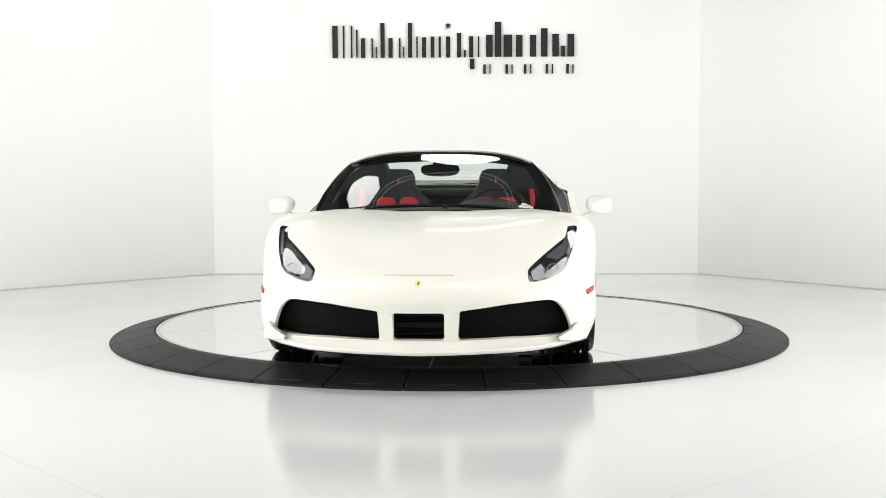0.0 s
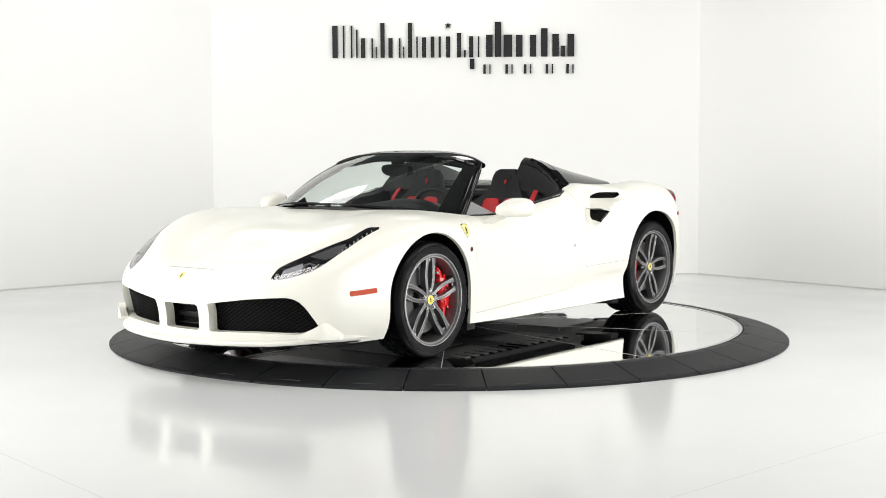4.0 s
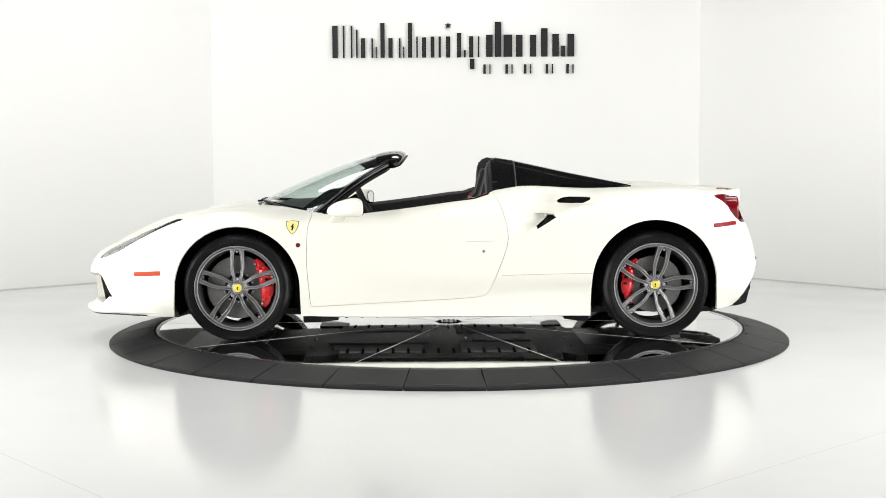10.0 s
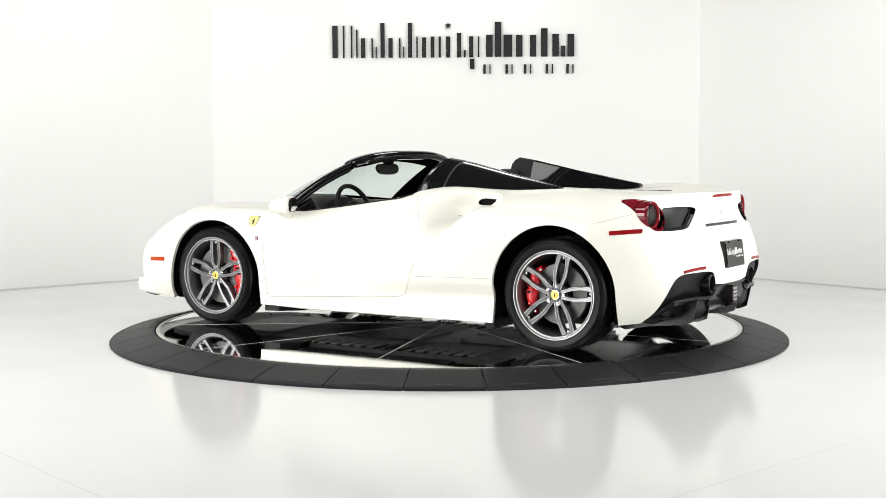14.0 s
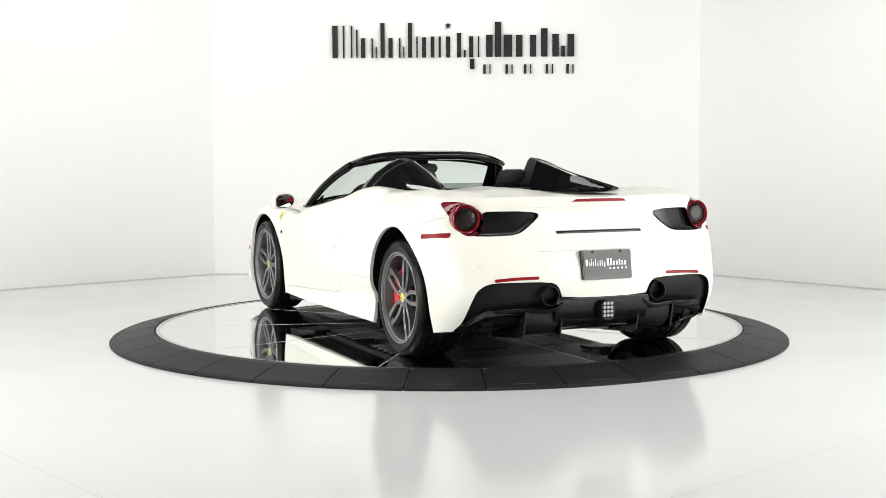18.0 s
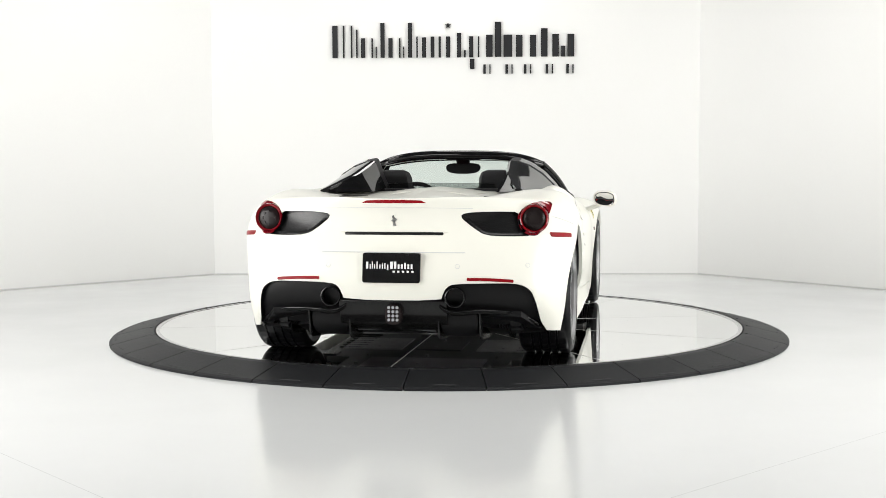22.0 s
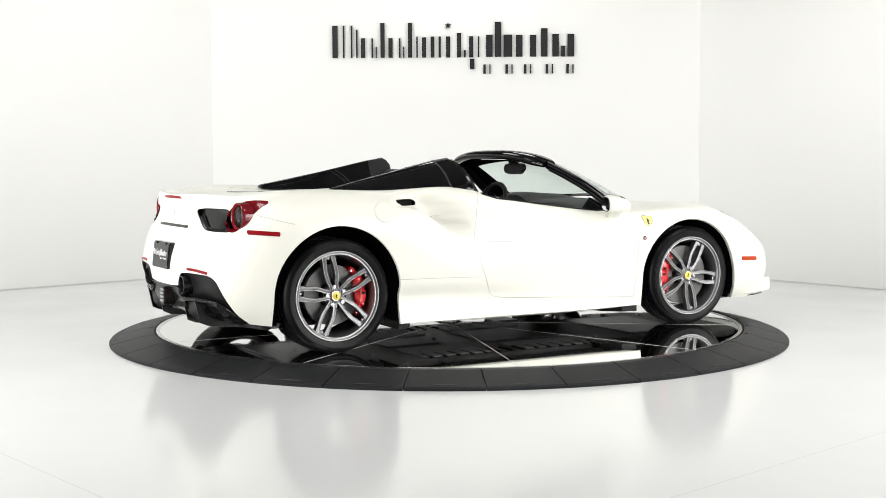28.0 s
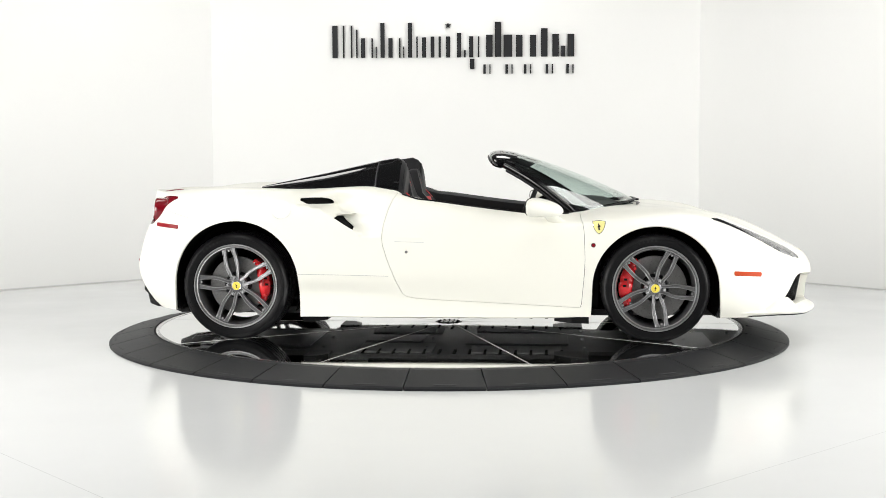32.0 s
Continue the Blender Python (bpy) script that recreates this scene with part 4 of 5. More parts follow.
    for _x0, _x1, _y0, _y1 in ((.915, .70, .60, .885), (-.90, -.76, .62, .89)):
        _d = [(_x0, _s * _y0), (_x0, _s * _y1), ((_x0 + _x1) / 2, _s * (_y1 - .02)), (_x1, _s * (_y1 - .12)), (_x1, _s * _y0)]
        on_car(part("wheel_deflector", prism(_d, lambda a, b, h: (a, b, .110 + h), .06, .006), SATIN, None, "black plastic wheel deflector", 30))

# ---------- windscreen and its frame ----------
def base_line(s):
    return np.array([1.255 - .42 * abs(s) ** 2.5, .775 * s, .862 - .060 * abs(s) ** 2])


def head_line(s):
    return np.array([.47 - .06 * s * s, .595 * s, 1.178 - .066 * abs(s) ** 3.2])


def screen(s, t):
    p = base_line(s) * (1 - t) + head_line(s) * t
    k = 4 * t * (1 - t)
    return p + np.array([.012, .020 * s, .016]) * k


def sheet(f, ss, ts, thick=0.0):
    bm = bmesh.new()
    g = [[bm.verts.new(f(s, t)) for t in ts] for s in ss]
    for a, b in zip(g, g[1:]):
        for k in range(len(ts) - 1):
            bm.faces.new((a[k], b[k], b[k + 1], a[k + 1]))
    bm.normal_update()
    if thick:
        bmesh.ops.solidify(bm, geom=list(bm.faces), thickness=thick)
    return bm


_screen = on_car(part("windscreen", sheet(screen, np.linspace(-.97, .97, 40), np.linspace(.0, .98, 20)), GLASS, None, "raked clear windscreen with green tint", 180))
_screen.visible_shadow = False
# black printed border of the glass
for _s in (1, -1):
    on_car(part("screen_border", sheet(lambda a, t: screen(_s * a, t) + np.array([-.002, 0, -.003]), np.linspace(.875, .985, 4), np.linspace(0, 1, 24)), GLOSS, None, "black border of the windscreen", 180))
on_car(part("screen_border", sheet(lambda a, t: screen(a, t) + np.array([-.002, 0, -.003]), np.linspace(-.95, .95, 30), np.linspace(0, .05, 3)), GLOSS, None, "black border of the windscreen", 180))
on_car(part("screen_border", sheet(lambda a, t: screen(a, t) + np.array([-.002, 0, -.003]), np.linspace(-.95, .95, 30), np.linspace(.82, 1, 5)), GLOSS, None, "black border of the windscreen", 180))

# header rail across the top
def rail(s):
    d = -.070 * abs(s) ** 3.2
    y = .600 * s
    x = .035 * s * s
    k = 1 - .42 * abs(s) ** 9                    # the ends draw in towards the pillars
    return [(x + .36 + (a - .36) * k, y * (1 + w), 1.178 + (z - 1.178) * k + d) for a, z, w in ((.44, 1.186, .0), (.39, 1.197, .0), (.335, 1.203, .0), (.295, 1.200, .0), (.265, 1.188, .01), (.252, 1.166, .01), (.258, 1.142, 0), (.285, 1.136, -.02), (.35, 1.155, -.03), (.44, 1.172, -.02))]


on_car(part("header_rail", loft([rail(s) for s in np.linspace(-1, 1, 41)]), GLOSS, None, "gloss black windscreen header rail", 50))
on_car(part("header_seal", tube([np.array(rail(s)[5]) + (.004, 0, -.004) for s in np.linspace(-.86, .86, 31)], .010, 8), SATIN, None, "black rubber roof seal", 60))
for _s in (1, -1):
    # windscreen pillar: outer gloss rail and inner seal
    secs = []
    for t in np.linspace(-.03, 1.02, 22):
        p = screen(_s * .985, t)
        q = screen(_s * .985, t + .01)
        d = q - p
        d /= np.linalg.norm(d)
        out = np.array([.15, _s * .95, .25])
        out -= d * (out @ d)
        out /= np.linalg.norm(out)
        up = np.cross(d, out) * _s
        if up[2] < 0:
            up = -up
        w = .025 + .004 * t
        secs.append([tuple(p + out * (w * a) + up * b - np.array([.012, 0, .006])) for a, b in ((-.9, .004), (0.1, .009), (.75, .003), (1.0, -.010), (.8, -.028), (.2, -.038), (-.6, -.034), (-1.0, -.018))])
    on_car(part("windscreen_pillar", loft(secs), GLOSS, None, "gloss black windscreen pillar", 50))
    pts = [screen(_s * .985, t) + np.array([-.036, _s * .008, -.036]) for t in np.linspace(.02, .97, 16)]
    on_car(part("pillar_seal", tube(pts, .012, 8), SATIN, None, "black rubber pillar seal", 60))
    # small fixed corner behind the pillar's foot
    a, b, c = screen(_s * .985, .0) + (-.03, 0, -.02), screen(_s * .985, .36) + (-.06, 0, -.05), np.array([.52, _s * .80, .806])
    bm = bmesh.new()
    lo = [bm.verts.new(p) for p in (a, b, c)]
    hi = [bm.verts.new(p + np.array([0, -_s * .012, 0])) for p in (a, b, c)]
    bm.faces.new(lo), bm.faces.new(hi[::-1])
    for k in range(3):
        bm.faces.new((lo[k], hi[k], hi[(k + 1) % 3], lo[(k + 1) % 3]))
    bmesh.ops.recalc_face_normals(bm, faces=bm.faces)
    on_car(part("mirror_sail", bm, GLOSS, None, "black triangular trim at the mirror foot"))

# cowl under the glass with wipers
on_car(part("cowl", sheet(lambda s, t: base_line(s) * (1 - t) + (base_line(s) + np.array([-.10, -.03 * s, -.02])) * t + np.array([.03, 0, -.018]), np.linspace(-1, 1, 40), np.linspace(0, 1, 4)), SATIN, None, "black plastic cowl panel", 180))
for _s0, _s1 in ((.10, -.80), (.82, -.02)):
    pts = [screen(_s0 + (_s1 - _s0) * k, .006 + .020 * math.sin(k * 2.8)) + np.array([.010, 0, .003]) for k in np.linspace(0, 1, 12)]
    w = on_car(part("wiper", tube(pts, [.007] * 6 + [.005] * 6, 6), SATIN, None, "black windscreen wiper", 60))
    bm = box(bmesh.new(), Vector(pts[0]) + Vector((.01, 0, -.008)), (.04, .030, .014), None, .006)
    part("wiper_pivot", bm, SATIN, w, "", 40)
# rear-view mirror under the header
_m = on_car(part("interior_mirror", prism(rounded([(-.125, 1.048), (-.06, 1.030), (.06, 1.030), (.125, 1.048), (.128, 1.100), (.06, 1.110), (-.06, 1.110), (-.128, 1.100)], 2), lambda a, b, h: (.485 + h + (b - 1.07) * .15, a, b), .035, .010), SATIN, None, "black interior mirror", 60))
part("mirror_stem", box(bmesh.new(), (.485, 0, 1.130), (.04, .10, .055), Euler((0, -.5, 0)).to_matrix(), .014, 3), SATIN, _m)

# ---------- roll hoops and buttresses behind the seats ----------
def hoop(x, s):
    k = np.interp(x, [-1.215, -.80, -.46, -.33, -.285, -.262], [0, 1, 2, 3, 4, 5])
    col = lambda *v: float(np.interp(k, range(6), v))
    yo, zo = col(.640, .735, .785, .795, .797, .797), col(.945, .925, .915, .905, .90, .895)
    yp, zp = col(.600, .505, .470, .475, .485, .50), col(.970, 1.056, 1.132, 1.152, 1.132, 1.085)
    yi, zi = col(.565, .41, .372, .365, .37, .38), col(.945, .935, .935, .93, .93, .93)
    h = zp - zo
    pts = [(yo, zo), (yo - .13 * (yo - yp), zo + .28 * h), (yo - .36 * (yo - yp), zo + .60 * h), (yo - .62 * (yo - yp), zo + .84 * h), (yp + .14 * (yo - yp), zp - .035 * h),
           (yp, zp), (yp - .014, zp - .004), (yp - .022, zp - .05 * h), (yi + .45 * (yp - yi), zi + .5 * (zp - zi)), (yi, zi)]
    return [(x, s * a, b) for a, b in pts]


for _s in (1, -1):
    on_car(part("buttress", loft([hoop(x, _s) for x in np.linspace(-1.215, -.453, 12)]), GLOSS, None, "gloss black sloping buttress", 28))
    on_car(part("roll_hoop", loft([hoop(x, _s) for x in (-.447, -.40, -.36, -.33, -.31, -.292, -.278, -.268, -.262)]), LEATHER, None, "black leather padded fairing behind the seat", 45))
    on_car(part("hoop_piping", tube([np.array(hoop(-.2755, _s)[k]) + np.array([.002, 0, 0]) for k in (1, 2, 3, 4, 5, 6, 7, 8)], .0035, 6), SATIN, None, "sewn seam of the fairing", 60))
    # quarter glass in the hoop's flank
    _g = [[tuple(np.array(hoop(x, _s)[k]) + np.array([0, _s * .004, .003])) for k in range(5)] for x in (-.440, -.40, -.36, -.33, -.31, -.296)]
    on_car(part("quarter_glass", loft(_g, False, False), GLOSS, None, "small dark quarter window", 60))
    on_car(part("hoop_trim", tube([np.array(hoop(-.450, _s)[k]) + np.array([0, _s * .001, .001]) for k in range(5)], .0040, 6), TRIM, None, "thin grey joint of the hoop", 60))
    # upholstered liner facing the cabin
    on_car(part("hoop_liner", loft([[(x, _s * (.37 + .5 * (1 - k) * .40 + .0), .62 + k * .40) for k in np.linspace(0, 1, 4)] + [(x - .03, _s * .74, 1.0), (x - .03, _s * .76, .62)] for x in (-.30, -.27)]), LEATHER, None, "black leather hoop liner", 40))

# rear window strip between the hoops and bulkhead
_rw = on_car(array_part("rear_window", [(-.46, -.37, .93), (-.46, .37, .93), (-.50, .36, .985), (-.50, -.36, .985)], [(0, 1, 2, 3)], SMOKE_GLASS, None, "low tinted rear wind glass", None, False))
_rw.visible_shadow = False
on_car(part("bulkhead", box(bmesh.new(), (-.475, 0, .62), (.04, 1.50, .66), None, .01), LEATHER, None, "black leather rear bulkhead", 40))
on_car(part("parcel_shelf", box(bmesh.new(), (-.40, 0, .90), (.20, .74, .05), None, .02), LEATHER, None, "black padded rear shelf", 40))

# ---------- cabin ----------
on_car(part("cabin_floor", box(bmesh.new(), (.35, 0, .17), (1.70, 1.56, .04)), LEATHER, None, "black carpeted cabin floor"))
for _s in (1, -1):
    secs = []
    for x in np.linspace(.98, -.46, 16):
        q, _n = spot("xz", x, .70, (x, .9, .7))
        yo = float(np.interp(x, [-.46, -.30, -.22, .60, .80, 1.0], [.77, .80, .845, .845, .805, .72]))
        zt = float(spot("xy", x, yo, (x, yo, .86))[0][2]) - .004
        secs.append([(x, _s * (yo + .006), zt - .020), (x, _s * yo, zt + .001), (x, _s * (yo - .035), zt + .006), (x, _s * (yo - .075), zt - .012), (x, _s * (yo - .09), zt - .10), (x, _s * (yo - .06), zt - .20), (x, _s * (yo - .09), .40), (x, _s * (yo - .08), .19), (x, _s * yo, .19)])
    d = on_car(part("door_lining", loft(secs), LEATHER, None, "black leather door lining", 50))
    part("window_seal", tube([np.array(s_[1]) + np.array([0, _s * .006, .002]) for s_ in secs[2:14]], .0055, 6), SATIN, d, "", 60)
    part("armrest", box(bmesh.new(), (.15, _s * .69, .58), (.42, .07, .06), None, .02), LEATHER, d, "", 50)
# dashboard
secs = []
for s in np.linspace(-1, 1, 25):
    b = base_line(s * .95)
    hump = .062 * math.exp(-((s - .47) / .27) ** 4)
    xb = b[0] - .06
    x0 = .66 - .04 * abs(s)
    secs.append([(xb, b[1] * .98, b[2] - .03), (xb - .12, b[1] * .98, .850 + hump * .6 - .03 * abs(s)), (x0 + .10, b[1] * .98, .845 + hump - .03 * abs(s)), (x0 + .02, b[1] * .98, .825 + hump - .03 * abs(s)), (x0, b[1] * .98, .78), (x0 + .06, b[1] * .98, .62), (x0 + .16, b[1] * .98, .50), (xb, b[1] * .98, .45)])
on_car(part("dashboard", loft(secs), LEATHER, None, "black leather dashboard with binnacle", 50))
on_car(part("centre_tunnel", loft([[(x, -.13, .18), (x, -.12, z), (x, 0, z + .02), (x, .12, z), (x, .13, .18)] for x, z in ((.80, .56), (.4, .46), (.0, .44), (-.3, .47), (-.45, .5))]), LEATHER, None, "black centre console", 50))
# steering wheel on the left
sw = new("steering_wheel")
tagged(sw, "black flat-bottomed steering wheel")
on_car(sw)
_c, _R = Vector((.52, .37, .79)), Euler((0, radians(-68), 0)).to_matrix()
_ring = [_c + _R @ Vector((.178 * math.cos(a) * (0.96 if math.cos(a) < -.8 else 1), .182 * math.sin(a), 0)) for a in np.linspace(0, 2 * math.pi, 40, endpoint=False)]
part("grip", tube(_ring, .0165, 10, True), LEATHER, sw, "", 60)
_pad = part("airbag_pad", lathe([(0, .035), (.05, .032), (.068, .012), (.07, -.02)], 24, "z"), LEATHER, sw, "", 60)
_pad.matrix_local = Matrix.Translation(_c) @ _R.to_4x4()
for a in (0.15, math.pi - .15, math.pi * 1.5):
    bm = rod(bmesh.new(), _c + _R @ Vector((.05 * math.sin(a), .05 * math.cos(a), 0)), _c + _R @ Vector((.172 * math.sin(a), .172 * math.cos(a), 0)), .014, .012, 8)
    part("steering_spoke", bm, TRIM, sw, "", 60)


def seat(y):
    s = new("seat")
    tagged(s, "black leather bucket seat with red lower panel")
    on_car(s)
    s.location.y += y
    lean = lambda z: -.10 - .26 * max(0, (z - .35)) - .03 * max(0, z - .85)
    secs = []
    for z, w, d in ((.32, .24, .12), (.45, .265, .12), (.60, .27, .115), (.74, .262, .10), (.84, .235, .09), (.90, .165, .085), (.96, .125, .08), (1.02, .118, .075), (1.055, .10, .06), (1.07, .06, .03)):
        x = lean(z)
        secs.append([(x - d, -w * .8, z), (x - d * .3, -w, z), (x + .055 * (1 if z < .86 else .2), -w * .93, z), (x + .025 * (1 if z < .86 else .6), -w * .62, z), (x, -w * .3, z), (x, w * .3, z), (x + .025 * (1 if z < .86 else .6), w * .62, z), (x + .055 * (1 if z < .86 else .2), w * .93, z), (x - d * .3, w, z), (x - d, w * .8, z)])
    part("backrest", loft(secs), LEATHER, s, "", 60)
    for k in (-1, 1):
        secs = []
        for z, w in ((.40, .05), (.50, .072), (.66, .076), (.80, .074), (.850, .062), (.868, .040)):
            x = lean(z) + .014
            secs.append([(x - .02, k * (.082 - w), z), (x + .012, k * (.082 - w), z), (x + .026, k * .082, z), (x + .012, k * (.082 + w), z), (x - .02, k * (.082 + w), z)])
        part("back_panel", loft(secs), LEATHER_RED, s, "red leather back insert", 60)
    secs = []
    for x, w, z in ((-.16, .23, .40), (.0, .25, .385), (.2, .25, .40), (.33, .24, .415), (.37, .22, .38)):
        secs.append([(x, -w, .22), (x, -w, z), (x, -w * .8, z + .035), (x, -w * .5, z - .005), (x, w * .5, z - .005), (x, w * .8, z + .035), (x, w, z), (x, w, .22)])
    part("seat_cushion", loft(secs), LEATHER_RED, s, "red leather seat cushion", 60)
    z = .985
    o = part("headrest_emblem", prism(badge_figure(.035), lambda a, b, h: (lean(z) + .006 + h + b * -.26, a, z + b), .002), LEATHER_RED, s, "small red stitched figure")
    k = 1 if y > 0 else -1
    pts = [(-.27, k * .255, .93), (-.20, k * .262, .86), (-.16, k * .27, .75), (-.12, k * .272, .55)]
    part("seat_belt", tube(curve(pts, 10), .018, 8, False, .20), LEATHER_RED, s, "red seat belt webbing", 60)
    return s


seat(.35)
seat(-.35)


# ---------- fittings laid on the skin ----------
def both(make):
    for s in (1, -1):
        make(s)


def flipped(p, s):
    return np.array(p) * np.array([1, s, 1.0])


def pad(name, axes, line_, half, near, lift, material, s=1, label="", n=9, ends=True):
    """A raised strip that follows the skin: a centre line in two axes, a half width and a height over the paint."""
    c = curve(line_, n)
    if ends:                                     # blunt rounded ends
        c[1], c[-2] = c[0] + (c[1] - c[0]) * .12, c[-1] + (c[-2] - c[-1]) * .12
    secs = []
    for i, (a, b) in enumerate(c):
        t = c[min(i + 1, n - 1)] - c[max(i - 1, 0)]
        t = t / np.linalg.norm(t)
        h = half * (.5 if ends and i in (0, n - 1) else 1)
        row = []
        for k, up in ((-1, -.004), (-1, lift * .5), (-.8, lift), (.8, lift), (1, lift * .5), (1, -.004)):
            q, m = spot(axes, a - t[1] * h * k, b + t[0] * h * k, near)
            row.append(tuple(flipped(q + m * up, s)))
        secs.append(row)
    return on_car(part(name, loft(secs), material, None, label, 40))


def disc_on(name, axes, a, b, near, r, lift, material, s=1, label="", n=20, ring=0.0):
    q, m = spot(axes, a, b, near)
    q, m = Vector(flipped(q, s)), Vector(flipped(m, s))
    prof = [(0, lift), (r * .9, lift), (r, lift * .5), (r, -.004)] if not ring else [(r - ring, lift * .6), (r - ring * .5, lift), (r, lift * .6), (r, -.003)]
    bm = lathe(prof, n, "z")
    bmesh.ops.transform(bm, matrix=Matrix.Translation(q) @ m.to_track_quat("Z", "Y").to_matrix().to_4x4(), verts=bm.verts)
    return on_car(part(name, bm, material, None, label, 40))


def shape_on(name, axes, outline, near, lift, material, s=1, label="", sink=.003):
    """A flat-edged shape bent onto the skin; the outline is drawn in two axes."""
    pts = [spot(axes, a, b, near) for a, b in outline]
    c = (np.mean([a for a, _ in outline]), np.mean([b for _, b in outline]))
    q0, m0 = spot(axes, *c, near)
    bm = bmesh.new()
    top = [bm.verts.new(flipped(q + m * lift, s)) for q, m in pts]
    low = [bm.verts.new(flipped(q - m * sink, s)) for q, m in pts]
    mid = bm.verts.new(flipped(q0 + m0 * lift, s))
    for k in range(len(top)):
        j = (k + 1) % len(top)
        bm.faces.new((top[k], top[j], mid))
        bm.faces.new((low[k], low[j], top[j], top[k]))
    bmesh.ops.recalc_face_normals(bm, faces=bm.faces)
    return on_car(part(name, bm, material, None, label, 30))


def inset(name, region, material, depth, s, label="", wall=None, wall_depth=None, way=None):
    """The bottom of an opening, sunk behind the skin, with its walls."""
    t = SK.patch(region)
    ob = on_car(SK.build(name, t, material, (s,), -depth, -.004, 0, label=label))
    w = SK.build(name + "_wall", t, wall or material, (s,), -.004, 0.0, wall_depth or depth, way, "", False)
    w.parent = ob
    if wall_depth:                               # dark inner part of the wall, behind the painted edge
        w = SK.build(name + "_throat", t, material, (s,), -.004, -.001, depth, way, "", False)
        w.location = np.array(way) * wall_depth
        w.parent = ob
    return ob


# ---------- the nose ----------
def fitted_x(region):
    """x of a region of the skin as a quadratic in y and z."""
    p = SK.flat[np.unique(SK.patch(region))]
    a = np.stack([np.ones(len(p)), p[:, 1], p[:, 2], p[:, 1] ** 2, p[:, 1] * p[:, 2]], 1)
    k = np.linalg.lstsq(a, p[:, 0], rcond=None)[0]
    return lambda y, z: float(k @ np.array([1, y, z, y * y, y * z]))


GRILLE_X = fitted_x("grille")
_poly = np.array(GRILLE)


def lattice(s):
    """Crossing wires cut to the opening's outline."""
    verts, faces = [], []
    for sl in (0.62, -0.62):
        d = np.array([1, sl]) / math.hypot(1, sl)
        nrm = np.array([-d[1], d[0]])
        for off in np.arange(-.45, .80, .0165):
            ts = np.arange(0.0, 1.1, .012)
            pts = nrm * off + d * ts[:, None] + np.array([.0, .1 if sl > 0 else .45])
            ok = polygon_distance(pts, _poly) < .004
            i = 0
            while i < len(ts):
                if ok[i]:
                    j = i
                    while j + 1 < len(ts) and ok[j + 1]:
                        j += 1
                    if j > i:
                        k = list(range(i, j, 6)) + [j]
                        for a, b in zip(k, k[1:]):
                            base = len(verts)
                            for p in (pts[a], pts[b]):
                                for e, h in ((-.0012, 0), (.0012, 0), (.0012, -.005), (-.0012, -.005)):
                                    q = p + nrm * e
                                    verts.append((GRILLE_X(q[0], q[1]) - .060 + h, s * q[0], q[1]))
                            faces += [(base, base + 1, base + 5, base + 4), (base + 1, base + 2, base + 6, base + 5), (base + 3, base, base + 4, base + 7)]
                    i = j
                i += 1
    return verts, faces


for _s in (1, -1):
    g = inset("front_intake", "grille", LINER, .13, _s, "large black front air intake", PAINT, .055, (-1, 0, 0))
    # dark closed duct behind the mesh
    part("duct_back", loft([[(x + .03, _s * y, .175), (x + .03, _s * y, .43), (x, _s * y, .43), (x, _s * y, .175)] for x, y in ((2.205, .17), (2.175, .35), (2.10, .58), (1.96, .80))]), LINER, g, "", 40)
    part("duct_floor", loft([[(x0, _s * y, .190), (x1, _s * y, .190), (x1, _s * y, .182), (x0, _s * y, .182)] for x0, x1, y in ((2.335, 2.20, .19), (2.31, 2.17, .35), (2.25, 2.09, .58), (2.11, 1.97, .76))]), LINER, g, "", 40)
    v, f = lattice(_s)
    o = array_part("intake_mesh", v, f, MESH, g, "fine black wire mesh", None, False)
    tagged(o, kind="stuff")
    # white post beside the centre opening
    on_car(part("bumper_post", loft([[(x, _s * (.140 + k), z) for x, k in ((2.25, .01), (2.372, .0), (2.378, .03), (2.372, .060), (2.25, .05))] for z in (.205, .36)]), PAINT, None, "white post between the intakes", 40))
c = inset("centre_intake", "centre", LINER, .12, 1, "black centre air intake", PAINT, .055, (-1, 0, 0))
inset("centre_intake", "centre", LINER, .12, -1, "black centre air intake", PAINT, .055, (-1, 0, 0))
for _z, _h in ((.235, .010), (.285, .03), (.335, .008)):
    on_car(part("intake_vane", box(bmesh.new(), (2.275, 0, _z), (.04, .300, _h), None, .004), SATIN, None, "black horizontal vane", 40))

# splitter lip under the bumper
secs = []
for u in np.linspace(U0, KU[6] - .02, 34):
    b = skin(np.array([u]), np.array([V0]))[0]
    m = skin_normal(np.array([u]), np.array([V0 + .03]))[0]
    m[2] = 0
    m /= np.linalg.norm(m)
    k = float(np.interp(u, [U0, KU[4], KU[5], KU[6]], [1, .85, .40, 0]))
    e = .066 * k
    zb = float(np.interp(u, [U0, KU[4], KU[5], KU[6]], [.140, .150, .168, .165]))
    zt = float(np.interp(u, [U0, KU[4], KU[5], KU[6]], [.212, .212, .225, .20]))
    secs.append([tuple(np.array([*(b[:2] + m[:2] * a), z])) for a, z in ((-.05, zt), (.006, zt - .004), (.5 * e + .004, zb + .034), (e, zb + .026), (e + .004, zb + .018), (e, zb + .008), (e - .012, zb), (-.10, zb))])
_full = [[(x, -y, z) for x, y, z in sec] for sec in secs[::-1][:-1]] + secs
on_car(part("front_splitter", loft(_full, False, False), PAINT, None, "white front splitter lip", 35))
on_car(part("splitter_edge", tube([np.array(sec[6]) - (.012, 0, .002) for sec in _full], .006, 6), SATIN, None, "black lower edge of the splitter", 60))


def headlight(s):
    t = SK.patch("headlight")
    lens = on_car(SK.build("headlight", t, LENS, (s,), .001, .001, 0, label="clear-lensed headlight with dark housing"))
